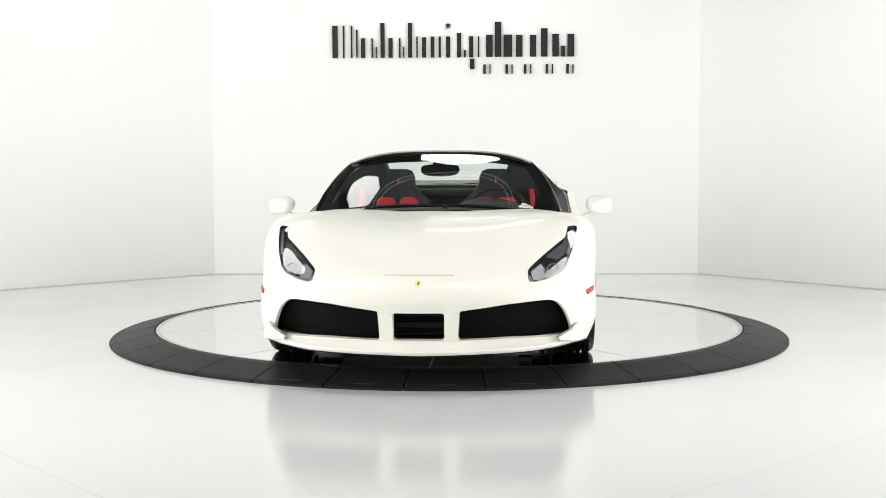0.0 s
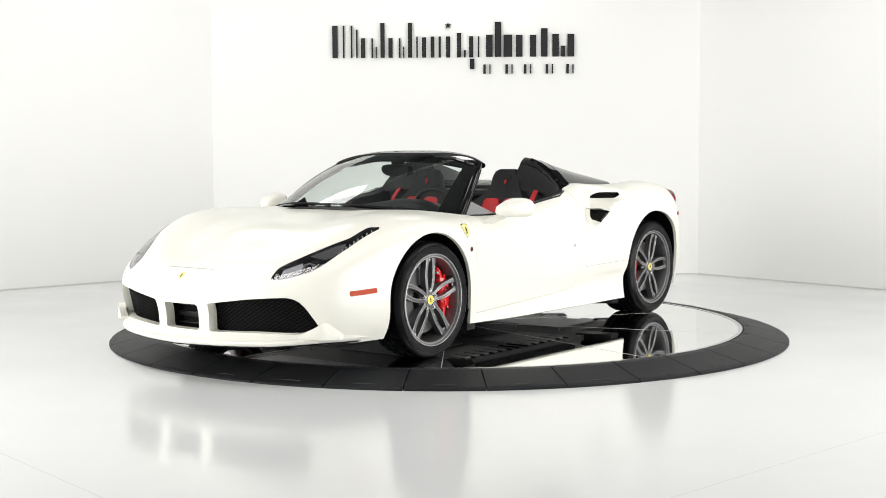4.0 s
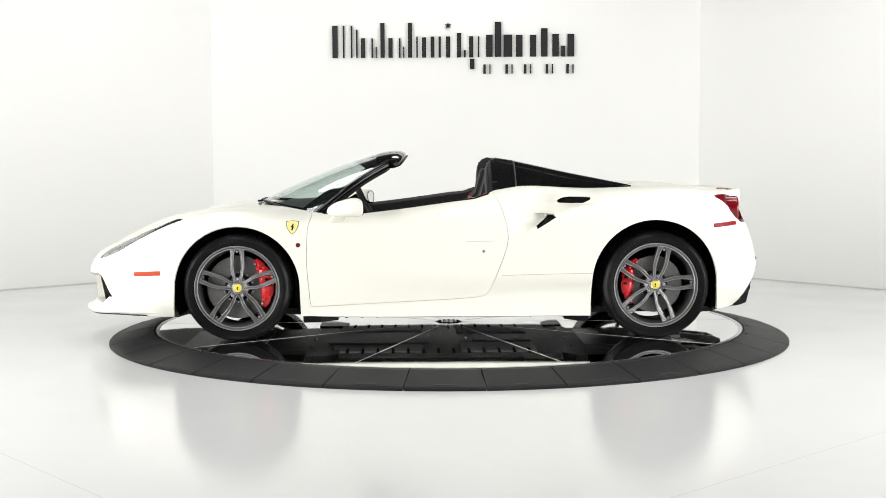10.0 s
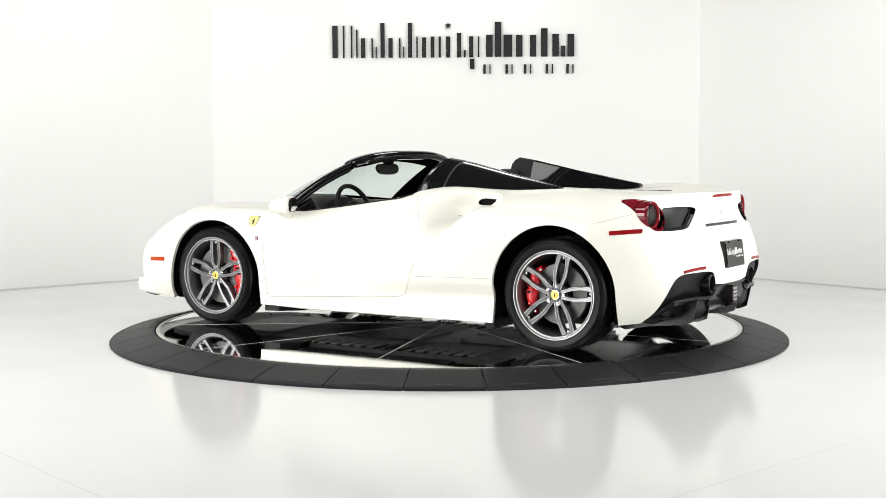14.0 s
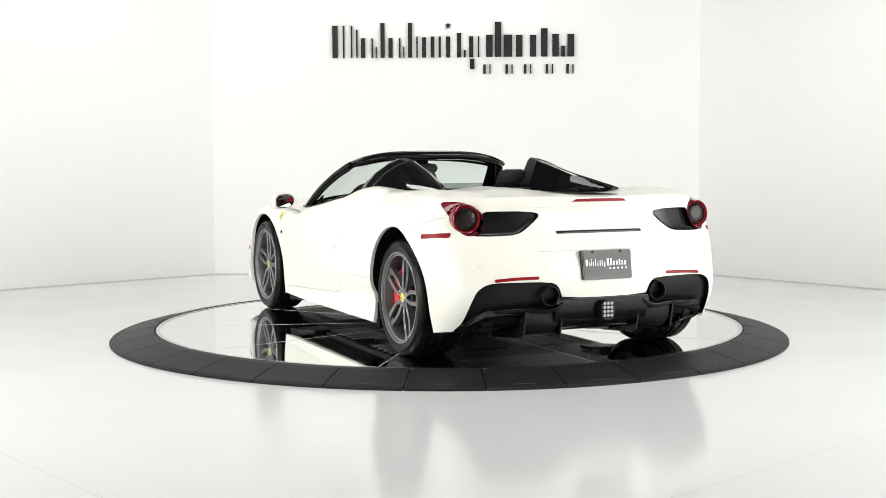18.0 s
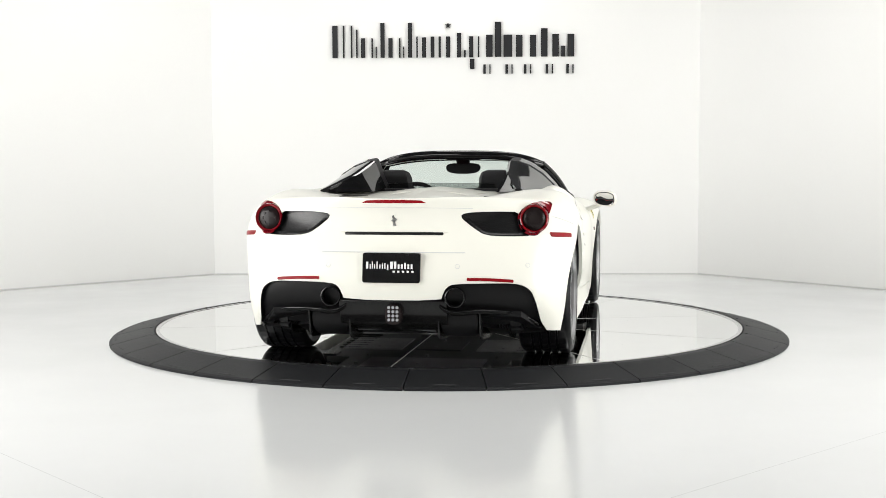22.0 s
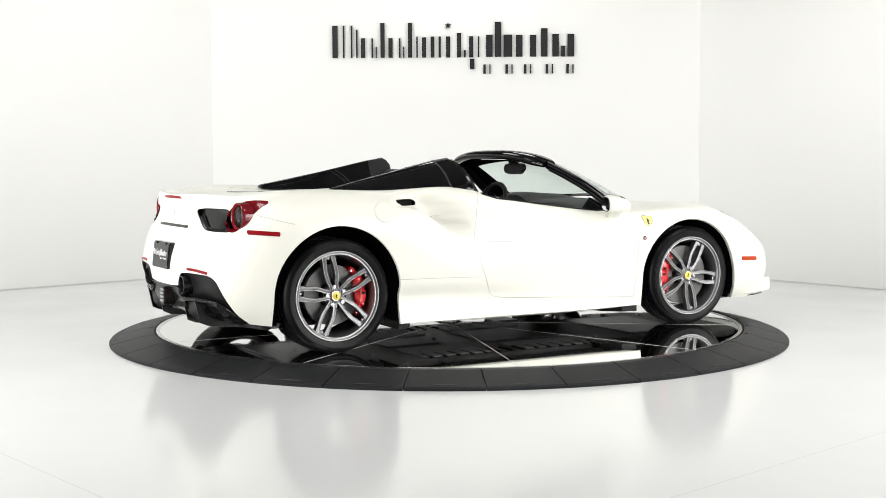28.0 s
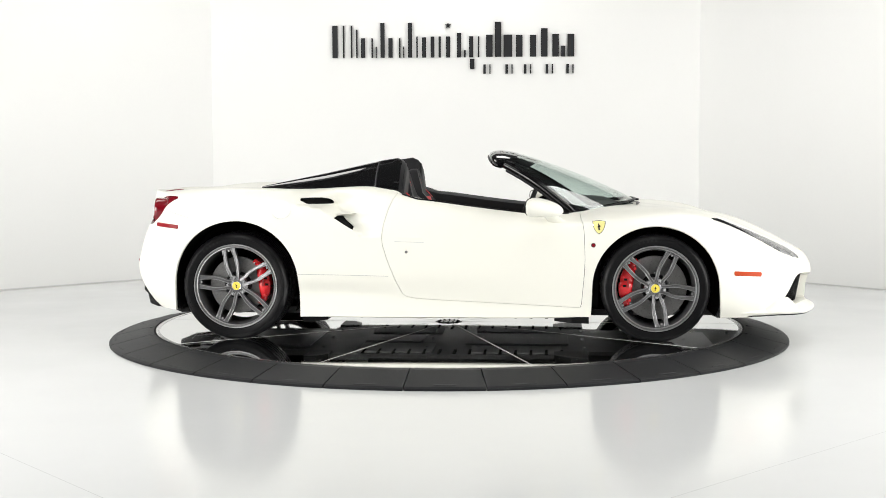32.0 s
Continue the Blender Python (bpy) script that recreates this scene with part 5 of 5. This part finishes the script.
    lens.visible_shadow = False
    h = SK.build("housing", t, LAMP_DARK, (s,), -.050, -.002, 0, label="dark grey lamp housing")
    h.parent = lens
    h = SK.build("housing_wall", t, LAMP_DARK, (s,), -.002, 0, .050, None, "", False)
    h.parent = lens

    def at(y, z, depth):
        q, m = spot("yz", y, z, (1.95, .72, z))
        return Vector(flipped(q - m * depth, s)), Vector(flipped(m, s))
    # projector
    q, m = at(.712, .575, .030)
    rot = Matrix.Translation(q) @ (m * .5 + Vector((1, 0, .1))).normalized().to_track_quat("Z", "Y").to_matrix().to_4x4()
    bm = lathe([(.030, .012), (.036, .016), (.040, .010), (.042, -.02)], 24, "z")
    bmesh.ops.transform(bm, matrix=rot, verts=bm.verts)
    p = part("projector_ring", bm, LAMP_GREY, lens, "", 60)
    bm = lathe([(0, .022), (.012, .020), (.022, .014), (.030, .004)], 20, "z")
    bmesh.ops.transform(bm, matrix=rot, verts=bm.verts)
    part("projector_lens", bm, SMOKED, p, "dark glass projector", 60)
    # silver trim along the lower edge
    pts = [at(y, z, .016)[0] for y, z in ((.575, .545), (.590, .519), (.655, .526), (.728, .552), (.765, .592))]
    part("lamp_trim", tube(curve(pts, 18), .011, 8, False, .6), SILVER, lens, "silver trim strip", 60)
    # grey reflector shelf at the inner end
    bm = bmesh.new()
    bm.faces.new([bm.verts.new(at(y, z, d)[0]) for y, z, d in ((.585, .570, .02), (.60, .530, .022), (.672, .536, .038), (.672, .588, .040), (.64, .612, .03))])
    part("reflector_shelf", bm, SILVER, lens, "grey reflector")
    # upper grey blade
    bm = bmesh.new()
    bm.faces.new([bm.verts.new(at(y, z, d)[0]) for y, z, d in ((.66, .632, .012), (.735, .682, .012), (.775, .700, .016), (.79, .665, .03), (.74, .632, .036))])
    part("lamp_blade", bm, LAMP_GREY, lens)
    # row of daytime LEDs along the upper arm
    for y, z in zip(np.linspace(.788, .822, 9), np.linspace(.645, .757, 9)):
        q, m = at(y + .004, z, .014)
        bm = box(bmesh.new(), (0, 0, 0), (.026, .008, .010), None, .002)
        bmesh.ops.transform(bm, matrix=Matrix.Translation(q) @ m.to_track_quat("Z", "X").to_matrix().to_4x4(), verts=bm.verts)
        part("led", bm, LED, lens, "", 40)


both(headlight)

for _s in (1, -1):
    pad("side_marker", "xz", [(1.978, .4255), (1.89, .430), (1.808, .434)], .0135, (1.9, .9, .43), .006, AMBER, _s, "amber front side marker lamp")
    pad("side_marker", "xz", [(-1.688, .720), (-1.77, .7265), (-1.850, .732)], .0125, (-1.77, .92, .72), .006, MARKER_RED, _s, "red rear side marker lamp")
    pad("rear_reflector", "yz", [(.412, .4985), (.54, .496), (.662, .488)], .0085, (-2.04, .54, .49), .005, MARKER_RED, _s, "slim red rear reflector")

for _s in (1, -1):
    # folded end plate: it leaves the lip under the intake, rises to a point and turns back along the flank
    _rows = []
    for _top, _low in (((2.226, .728, .212), (2.228, .736, .196)), ((2.185, .800, .250), (2.180, .815, .192)), ((2.150, .840, .280), (2.140, .850, .190)),
                       ((2.120, .846, .262), (2.095, .858, .186)), ((2.056, .872, .208), (2.050, .876, .184))):
        _t, _l = np.array(_top), np.array(_low)
        _in = np.array([-.045, -.008, .0])
        _rows.append([tuple(flipped(p, _s)) for p in (_l, _l * .45 + _t * .55 + (.004, .003, 0), _t, _t + _in * .35 - (0, 0, .002), _t + _in, _l + _in)])
    on_car(part("bumper_winglet", loft(_rows), PAINT, None, "white folded winglet beside the intake", 40))
# nose badge and wing shields
shape_on("nose_badge", "yz", rounded([(-.017, .525), (.017, .525), (.017, .508), (.013, .497), (0, .490), (-.013, .497), (-.017, .508)], 1), (2.40, 0, .5), .002, PALE_YELLOW, 1, "small yellow nose badge")
shape_on("badge_figure", "yz", [(a * .9, .509 + b * .7) for a, b in badge_figure(.022)], (2.40, 0, .5), .0032, BADGE_BLACK, 1, "dark figure on the badge", .0)
for _s in (1, -1):
    _o = [(.938, .757), (.96, .760), (.980, .762), (1.0, .760), (1.022, .757), (1.021, .742), (1.017, .722), (1.008, .702), (.996, .686), (.980, .674), (.964, .686), (.952, .702), (.943, .722), (.939, .742)]
    shape_on("wing_shield", "xz", [(.975 + (a - .98) * .96, .72 + (b - .72) * .96) for a, b in _o], (.98, .9, .72), .002, CHROME, _s, "chrome edge of the wing shield")
    shape_on("wing_shield", "xz", [(.975 + (a - .98) * .87, .72 + (b - .72) * .87) for a, b in _o], (.98, .9, .72), .0035, PALE_YELLOW, _s, "yellow shield badge on the front wing")
    shape_on("shield_figure", "xz", [(.975 - a, .722 + b) for a, b in badge_figure(.035)], (.98, .9, .72), .0048, BADGE_BLACK, _s, "black figure on the shield", .0)
    disc_on("side_repeater", "xz", .940, .608, (.94, .93, .6), .0145, .004, TRIM, _s, "dark ring of the side repeater", 18, .004)
    disc_on("side_repeater", "xz", .940, .608, (.94, .93, .6), .0115, .0060, RED_LENS, _s, "small red side repeater lamp")
    disc_on("door_lock", "xz", -.230, .563, (-.23, .94, .56), .009, .003, STEEL, _s, "small steel door lock")
    pad("door_handle", "xz", [(-.13, .636), (-.21, .638), (-.295, .640)], .012, (-.2, .93, .64), .0016, PAINT, _s, "flush white door handle", 9, False)
    pad("handle_gap", "xz", [(-.12, .624), (-.21, .626), (-.305, .628)], .0022, (-.2, .93, .63), .0015, JOINT, _s, "thin gap under the handle", 9, False)
    pad("seam_or_shade_line", "xz", [(-.345, .409), (-.6, .416), (-.925, .422)], .0014, (-.6, .94, .41), .0012, HAIRLINE, _s, "fine panel seam", 12, False)
    pad("seam_or_shade_line", "xz", [(-1.60, .775), (-1.70, .80), (-1.79, .828)], .0014, (-1.70, .92, .8), .0012, HAIRLINE, _s, "fine bumper seam", 9, False)
disc_on("fuel_cap", "xz", -1.022, .832, (-1.02, .93, .83), .064, .0010, FILLER, -1, "round white fuel cap in a fine gap", 40, .0016)
disc_on("fuel_cap_face", "xz", -1.022, .832, (-1.02, .93, .83), .0615, .0009, PAINT, -1, "white fuel cap face", 40)


# ---------- door mirrors ----------
def mirror(s):
    secs = []
    for x, cy, cz, w, h in ((.752, .995, .822, .008, .008), (.742, 1.000, .825, .028, .022), (.715, 1.014, .831, .060, .038), (.675, 1.026, .838, .076, .048), (.62, 1.034, .844, .086, .056), (.585, 1.036, .847, .088, .060), (.562, 1.036, .847, .086, .059), (.550, 1.035, .847, .081, .054), (.544, 1.034, .847, .073, .048)):
        sec = []
        for k in range(20):
            a = 2 * math.pi * k / 20
            c, d = math.cos(a), math.sin(a)
            e = .78
            yy = cy + w * math.copysign(abs(c) ** e, c)
            zz = cz + h * math.copysign(abs(d) ** e, d) * (1 if d > 0 else .95) - .10 * (yy - cy) * (1 if d < 0 else .2)
            sec.append((x - (.30 * (yy - cy) if x < .66 else 0), s * yy, zz))
        secs.append(sec)
    m = on_car(part("door_mirror", loft(secs), PAINT, None, "white door mirror housing on a slim arm", 45))
    g = loft([[(x + .30 * (y - 1.032) * (1 - k), s * (1.032 + (y - 1.032) * k), .847 + (z - .847) * k) for x, y, z in [(q[0] - d, abs(q[1]), q[2]) for q in secs[-1]]] for d, k in ((.0, .98), (.004, .95), (.003, .88))])
    part("mirror_glass", g, mat("mirror_silver", (.8, .8, .8), .02, 1.0, vary=.01), m, "mirror glass", 40)
    part("mirror_bezel", tube([(q[0] - .003, s * (1.032 + (abs(q[1]) - 1.032) * .97), .847 + (q[2] - .847) * .97) for q in secs[-1]], .0030, 6, True), SATIN, m, "black bezel", 60)
    arm = []
    for k in np.linspace(0, 1, 7):
        x, y, z = .715 - .05 * k, .868 + .14 * k, .752 + .052 * k
        lx, lz = .055 - .012 * k, .020 - .003 * k
        arm.append([(x + lx * math.cos(a), s * y, z + lz * math.sin(a)) for a in np.linspace(0, 2 * math.pi, 14, endpoint=False)])
    part("mirror_arm", loft(arm), PAINT, m, "", 50)


both(mirror)

# ---------- flank openings ----------
def intake_blade(s):
    secs = []
    for k in np.linspace(0, 1, 9):
        x, y, z = -.552 - .176 * k, .802 + .128 * k - .02 * k * k, .802 - .010 * k
        w, h = .012 + .060 * k, .004 + .012 * k
        secs.append([(x, s * y, z), (x - .004, s * (y - .2 * w), z + .55 * h), (x - .008, s * (y - w), z + h), (x - .008, s * (y - w), z - h), (x - .004, s * (y - .2 * w), z - .55 * h)])
    on_car(part("intake_blade", loft(secs), PAINT, None, "white blade across the flank intake", 50))


both(intake_blade)
for _s in (1, -1):
    inset("side_intake", "scoop", LINER, .012, _s, "black mouth of the flank air intake", SATIN)
for _s in (1, -1):
    inset("deck_vent", "vent", LINER, .025, _s, "black slot vent in the rear wing", SATIN)


# ---------- the tail ----------
def tail_lamp(s):
    t = SK.patch("tail")
    c3 = SK.flat[t].mean(1)
    t = t[np.hypot(c3[:, 1] - .757, c3[:, 2] - .819) > .080]
    lamp = on_car(SK.build("tail_lamp", t, RED_LENS, (s,), .002, .0015, .02, label="round red tail lamp with dark centre"))
    q, m = spot("yz", .757, .819, (-1.94, .757, .82))
    q, m = Vector(flipped(q, s)), Vector(flipped(m, s))
    m = Vector((-1, .10 * s, .03)).normalized()
    q.x = -1.862
    rot = Matrix.Translation(q) @ m.to_track_quat("Z", "Y").to_matrix().to_4x4()
    for name, prof, mt in (("lamp_bowl", [(.0735, .017), (.0775, .020), (.081, .015), (.0825, .002), (.083, -.075)], RED_LENS), ("lamp_centre", [(0, .013), (.030, .0125), (.063, .010), (.067, .002)], SMOKED), ("lamp_ring", [(.066, .006), (.070, .012), (.0735, .017)], MARKER_RED)):
        bm = lathe(prof, 36, "z")
        bmesh.ops.transform(bm, matrix=rot, verts=bm.verts)
        part(name, bm, mt, lamp, "", 60)
    for k in range(8):
        a = 2 * math.pi * k / 8
        bm = rod(bmesh.new(), (.036 * math.cos(a), .036 * math.sin(a), .012), (.036 * math.cos(a), .036 * math.sin(a), .0150), .008, .006, 8)
        bmesh.ops.transform(bm, matrix=rot, verts=bm.verts)
        part("lamp_led", bm, SMOKED, lamp)
    bm = bmesh.new()
    for a in np.linspace(radians(-38), radians(38), 9):
        box(bm, (.0885 * math.cos(a), .0885 * math.sin(a), -.012), (.004, .017, .030), Matrix.Rotation(a, 3, "Z"), .001, 1)
    bmesh.ops.transform(bm, matrix=Matrix.Translation(q) @ Matrix(((0, 0, m.x), (-s, 0, m.y), (0, 1, m.z))).to_4x4(), verts=bm.verts)
    part("lamp_bracket", bm, SILVER, lamp, "bright bracket beside the lamp", 40)
    inset("lamp_pocket", "pocket", PIANO, .030, s, "black recess beside the tail lamp", GLOSS)
    # rounded floor of the recess, turned up to the sky
    secs = []
    for y, z in curve([(.392, .808), (.45, .764), (.505, .7345), (.57, .729), (.65, .728), (.735, .7295)], 16):
        q, m = spot("yz", y, z, (-1.98, y, z))
        inner = np.array([0, .006 if y > .5 else .020, .030 if y > .5 else .022])
        secs.append([tuple(flipped(q - m * .002, s)), tuple(flipped(q - m * .014 + inner * .25, s)), tuple(flipped(q - m * .024 + inner * .6, s)), tuple(flipped(q - m * .029 + inner, s))])
    on_car(part("pocket_floor", loft(secs, False, False), PIANO, None, "curved black floor of the lamp recess", 60))


both(tail_lamp)
on_car(part("brake_light", loft([[(-1.97 - .022 * (1 - s * s), .194 * s, .906), (-2.014 - .022 * (1 - s * s), .194 * s, .910), (-2.014 - .022 * (1 - s * s), .194 * s, .922 + .005 * (1 - s ** 2)), (-1.97 - .022 * (1 - s * s), .194 * s, .929 + .003 * (1 - s ** 2))] for s in np.linspace(-1, 1, 21)]), MARKER_RED, None, "slim red high brake light", 40))
pad("boot_handle", "yz", [(-.276, .742), (-.14, .7425), (0, .7425), (.14, .7425), (.276, .742)], .0080, (-2.03, 0, .74), .0022, BADGE_BLACK, 1, "black grip slot in the tail", 17)
pad("boot_edge", "yz", [(-.30, .752), (0, .7535), (.30, .752)], .0025, (-2.03, 0, .75), .004, PAINT, 1, "white edge over the grip slot", 17)
# grey strip painted where shade falls under the ledge over the plate
pad("seam_or_shade_line", "yz", [(-.40, .641), (-.2, .6415), (0, .642), (.2, .6415), (.40, .641)], .0022, (-2.06, 0, .64), .0015, JOINT, 1, "thin grey strip for the shading line over the plate", 19, False)
pad("seam_or_shade_line", "yz", [(-.66, .872), (-.4, .880), (0, .884), (.4, .880), (.66, .872)], .0010, (-2.01, 0, .88), .0010, JOINT, 1, "fine shut line under the tail edge", 25, False)
shape_on("tail_emblem", "yz", [(a, .815 + b) for a, b in badge_figure(.057)], (-2.01, 0, .81), .004, CHROME, 1, "chrome figure on the tail", .0)
for _y, _z in ((.36, .568), (.735, .572)):
    for _s in (1, -1):
        disc_on("parking_sensor", "yz", _y, _z, (-2.03, _y, _z), .013, .0012, JOINT, _s, "small parking sensor ring", 18, .0022)
        disc_on("parking_sensor_face", "yz", _y, _z, (-2.03, _y, _z), .011, .0012, PAINT, _s, "white parking sensor", 18)
bonnet_cut = pad("bonnet_gap", "yz", [(-.182, .5475), (0, .5485), (.182, .5475)], .0018, (2.32, 0, .55), .001, HAIRLINE, 1, "dark gap at the bonnet's front edge", 13, False)

# show plate with plain bars for its lettering
plate = new("show_plate")
tagged(plate, "black show plate with white bars")
on_car(plate)
_pt = lambda y, z, d: Vector((-2.084 - (.63 - z) * .12 - d, y, z))
part("plate_frame", prism([(sx * (.148 + .012 * math.cos(q)), .559 + sz * (.069 + .012 * math.sin(q))) for sx, sz, qs in ((1, 1, (0, .4, .8, 1.2, 1.57)), (-1, 1, (1.57, 1.2, .8, .4, 0)), (-1, -1, (0, .4, .8, 1.2, 1.57)), (1, -1, (1.57, 1.2, .8, .4, 0))) for q in qs], lambda a, b, h: _pt(a, b, h - .03), .042, .004), GLOSS, plate, "gloss black plate frame", 30)
part("plate_face", prism([(-.150, .499), (.150, .499), (.150, .628), (-.150, .628)], lambda a, b, h: _pt(a, b, .0125 + h), .002), PLATE_FACE, plate)
for _x0, _x1, _z0, _z1 in ((.138, .126, .555, .592), (.118, .112, .555, .578), (.106, .101, .555, .594), (.094, .088, .555, .578), (.080, .074, .555, .594), (.064, .058, .555, .577), (.050, .044, .555, .584), (.036, .030, .555, .586), (.022, .014, .547, .578),
                          (.004, -.012, .555, .594), (-.018, -.030, .555, .594), (-.038, -.048, .555, .580), (-.056, -.066, .555, .580), (-.074, -.084, .555, .588), (-.092, -.102, .555, .580), (-.110, -.120, .555, .580),
                          (-.01, -.022, .535, .545), (-.036, -.048, .535, .545), (-.062, -.074, .535, .545), (-.088, -.10, .535, .545), (-.114, -.126, .535, .545)):
    part("bar", prism([(_x1, _z0), (_x0, _z0), (_x0, _z1), (_x1, _z1)], lambda a, b, h: _pt(a, b, .0145 + h), .001), PRINT_WHITE, plate)
for _s in (1, -1):
    part("plate_screw", rod(bmesh.new(), _pt(_s * .09, .632, .010), _pt(_s * .09, .632, .018), .007, .006, 10), SATIN, plate)

# ---------- diffuser and exhausts ----------
for _s in (1, -1):
    t = SK.patch("lower")
    c3 = SK.flat[t].mean(1)
    up = t[c3[:, 2] > .17]
    ob = on_car(SK.build("exhaust_panel", up, SATIN, (_s,), -.028, -.004, 0, label="satin black exhaust surround"))
    w = SK.build("panel_wall", t[c3[:, 2] > .22], SATIN, (_s,), -.002, 0, .03, None, "", False)
    w.parent = ob
    # tail pipe
    bm = lathe([(.044, .02), (.046, -.095), (.050, -.108), (.054, -.106), (.056, -.100), (.056, .03)], 36, "z")
    bmesh.ops.transform(bm, matrix=Matrix.Translation((-1.982, _s * .347, .398)) @ Matrix.Rotation(radians(90), 4, "Y"), verts=bm.verts)
    p = on_car(part("tail_pipe", bm, PIANO, None, "black round tail pipe", 40))
    bm = bmesh.new()
    bmesh.ops.create_circle(bm, cap_ends=True, segments=24, radius=.046, matrix=Matrix.Translation((-1.965, _s * .347, .398)) @ Matrix.Rotation(radians(90), 4, "Y"))
    part("pipe_bore", bm, LINER, p)
    # blade under the pipes, sweeping down outwards
    path = curve([(-2.065, .262, .350), (-2.065, .30, .325), (-2.050, .42, .320), (-2.015, .56, .320), (-1.965, .67, .305), (-1.895, .765, .255), (-1.81, .815, .215), (-1.72, .845, .185)], 26)
    secs = []
    for x, y, z in path:
        secs.append([(x - .012, _s * y, z), (x, _s * y, z + .010), (x + .10, _s * (y - .01), z + .008), (x + .12, _s * (y - .01), z - .02), (x + .02, _s * y, z - .022), (x - .006, _s * y, z - .012)])
    on_car(part("diffuser_blade", loft(secs), CARBON, None, "gloss black diffuser blade", 40))
    # bead added along the blade only to catch a bright highlight line
    on_car(part("blade_edge", tube([(x - .012, _s * y, z + .004) for x, y, z in path], .0045, 8), GLOSS, None, "gloss bead added to catch a highlight along the diffuser blade", 60))
    # closed outer end of the diffuser
    _e = [(-1.70, .195), (-1.86, .178), (-1.925, .205), (-1.945, .275), (-1.91, .290), (-1.82, .24)]
    on_car(part("diffuser_side", prism(_e, lambda a, b, h: (a + .5 * (.74 - .66) * h / .10, _s * (.635 + h), b), .06, .004), SATIN, None, "black outer end of the diffuser", 30))
    # outer tunnel
    on_car(part("diffuser_tunnel", loft([[(x, _s * .285, z), (x, _s * yo, z - .01), (x, _s * yo, z + .02), (x, _s * .285, z + .03)] for x, z, yo in ((-1.99, .300, .70), (-1.90, .245, .76), (-1.75, .19, .82), (-1.60, .15, .60), (-1.45, .13, .58))]), SATIN, None, "black outer diffuser tunnel", 40))
    for _y, _zl in ((.245, .152), (.475, .158), (.620, .165)):
        fin = [(-2.05 + (.12 if _y > .6 else 0), .315 if _y < .6 else .27), (-2.02 + (.12 if _y > .6 else 0), _zl + .02), (-1.97 + (.12 if _y > .6 else 0), _zl), (-1.65, .125), (-1.58, .15), (-1.93 + (.06 if _y > .6 else 0), .30 if _y < .6 else .26)]
        on_car(part("diffuser_fin", prism(fin, lambda a, b, h: (a, _s * (_y + h), b), .009), CARBON, None, "black upright diffuser fin", 30))
    # closed pod between the two inner fins
    on_car(part("diffuser_pod", loft([[(x, _s * .262, zt), (x, _s * .460, zt), (x, _s * .466, zb + .02), (x, _s * .440, zb), (x, _s * .290, zb), (x, _s * .262, zb + .02)] for x, zt, zb in ((-2.030, .318, .262), (-2.022, .318, .215), (-1.995, .318, .182), (-1.93, .31, .166), (-1.70, .25, .140), (-1.52, .20, .132))]), SATIN, None, "black closed pod of the diffuser", 40))
    # ball-shaped jack points and hangers seen under the tail
    on_car(part("tunnel_cone", lathe([(0, .03), (.012, .02), (.018, 0)], 14, "z"), SATIN, None, "small black fixing cone", 60)).location += Vector((-1.93, _s * .60, .262))
on_car(part("diffuser_centre", loft([[(x, -.30, z), (x, .30, z), (x, .30, z + .03), (x, -.30, z + .03)] for x, z in ((-2.07, .350), (-2.055, .30), (-2.03, .245), (-1.96, .20), (-1.75, .155), (-1.45, .125))]), CARBON, None, "gloss black centre diffuser panel", 40))
on_car(part("diffuser_lip", box(bmesh.new(), (-2.075, 0, .374), (.02, .57, .010), None, .003), CARBON, None, "thin gloss lip over the diffuser", 40))
for _s in (1, -1):
    on_car(part("diffuser_plate", prism([(_s * .04, .205), (_s * .22, .195), (_s * .22, .245), (_s * .05, .255)], lambda a, b, h: (-1.965 + h, a, b), .01), TRIM, None, "grey heat shield plate"))
fog = on_car(part("fog_lamp", loft([[(x, y * k - .009, .307 + z * k) for y, z in rounded([(-.044, .052), (.044, .052), (.047, -.03), (.03, -.062), (-.03, -.062), (-.047, -.03)], 2)] for x, k in ((-2.03, 1.0), (-2.095, 1.0), (-2.103, .94), (-2.104, .86))]), SMOKED, None, "grey rear fog lamp with round lights", 40))
for _i in range(4):
    for _j in range(3):
        part("fog_led", rod(bmesh.new(), (-2.098, -.009 + (_j - 1) * .023, .342 - _i * .0225), (-2.1075, -.009 + (_j - 1) * .023, .342 - _i * .0225), .0095, .008, 12), LED, fog, "", 40)

# black vents in the rear deck between the buttress feet, and cover louvres
for _s in (1, -1):
    o = [(-.93, .395), (-1.08, .400), (-1.22, .410), (-1.36, .418), (-1.50, .428), (-1.51, .436), (-1.38, .452), (-1.24, .482), (-1.12, .505), (-.95, .480)]
    shape_on("deck_slot", "xy", o, (-1.2, .44, .94), .004, GLOSS, _s, "tapering gloss black slot in the rear deck")
    pad("deck_seam", "xy", [(-.62, .41), (-1.0, .50), (-1.35, .58), (-1.60, .60)], .0022, (-1.0, .5, .95), .0010, HAIRLINE, _s, "fine shut line of the engine cover", 14, False)
_ec = on_car(part("engine_cover", sheet(lambda s, t: np.array([-.52 - .50 * t, .33 * s * (1 - .1 * t), .957 - .010 * t - .030 * s * s + .006 * math.sin(3.1 * t)]), np.linspace(-1, 1, 20), np.linspace(0, 1, 10), .012), PAINT, None, "raised white engine cover", 60))


def motions():
    angles = (-93.17, -110.3, -127.24, -144.45, -161.64, -178.35, -194.96, -211.8, -228.74, -245.4, -262.18, -279.4, -296.6, -313.6, -330.63, -347.5, -364.29)
    for spun in (car, table):
        walk(spun, [(2.0 * i, pose(0, 0, DISC, 0, 0, a)) for i, a in enumerate(angles)])


motions()
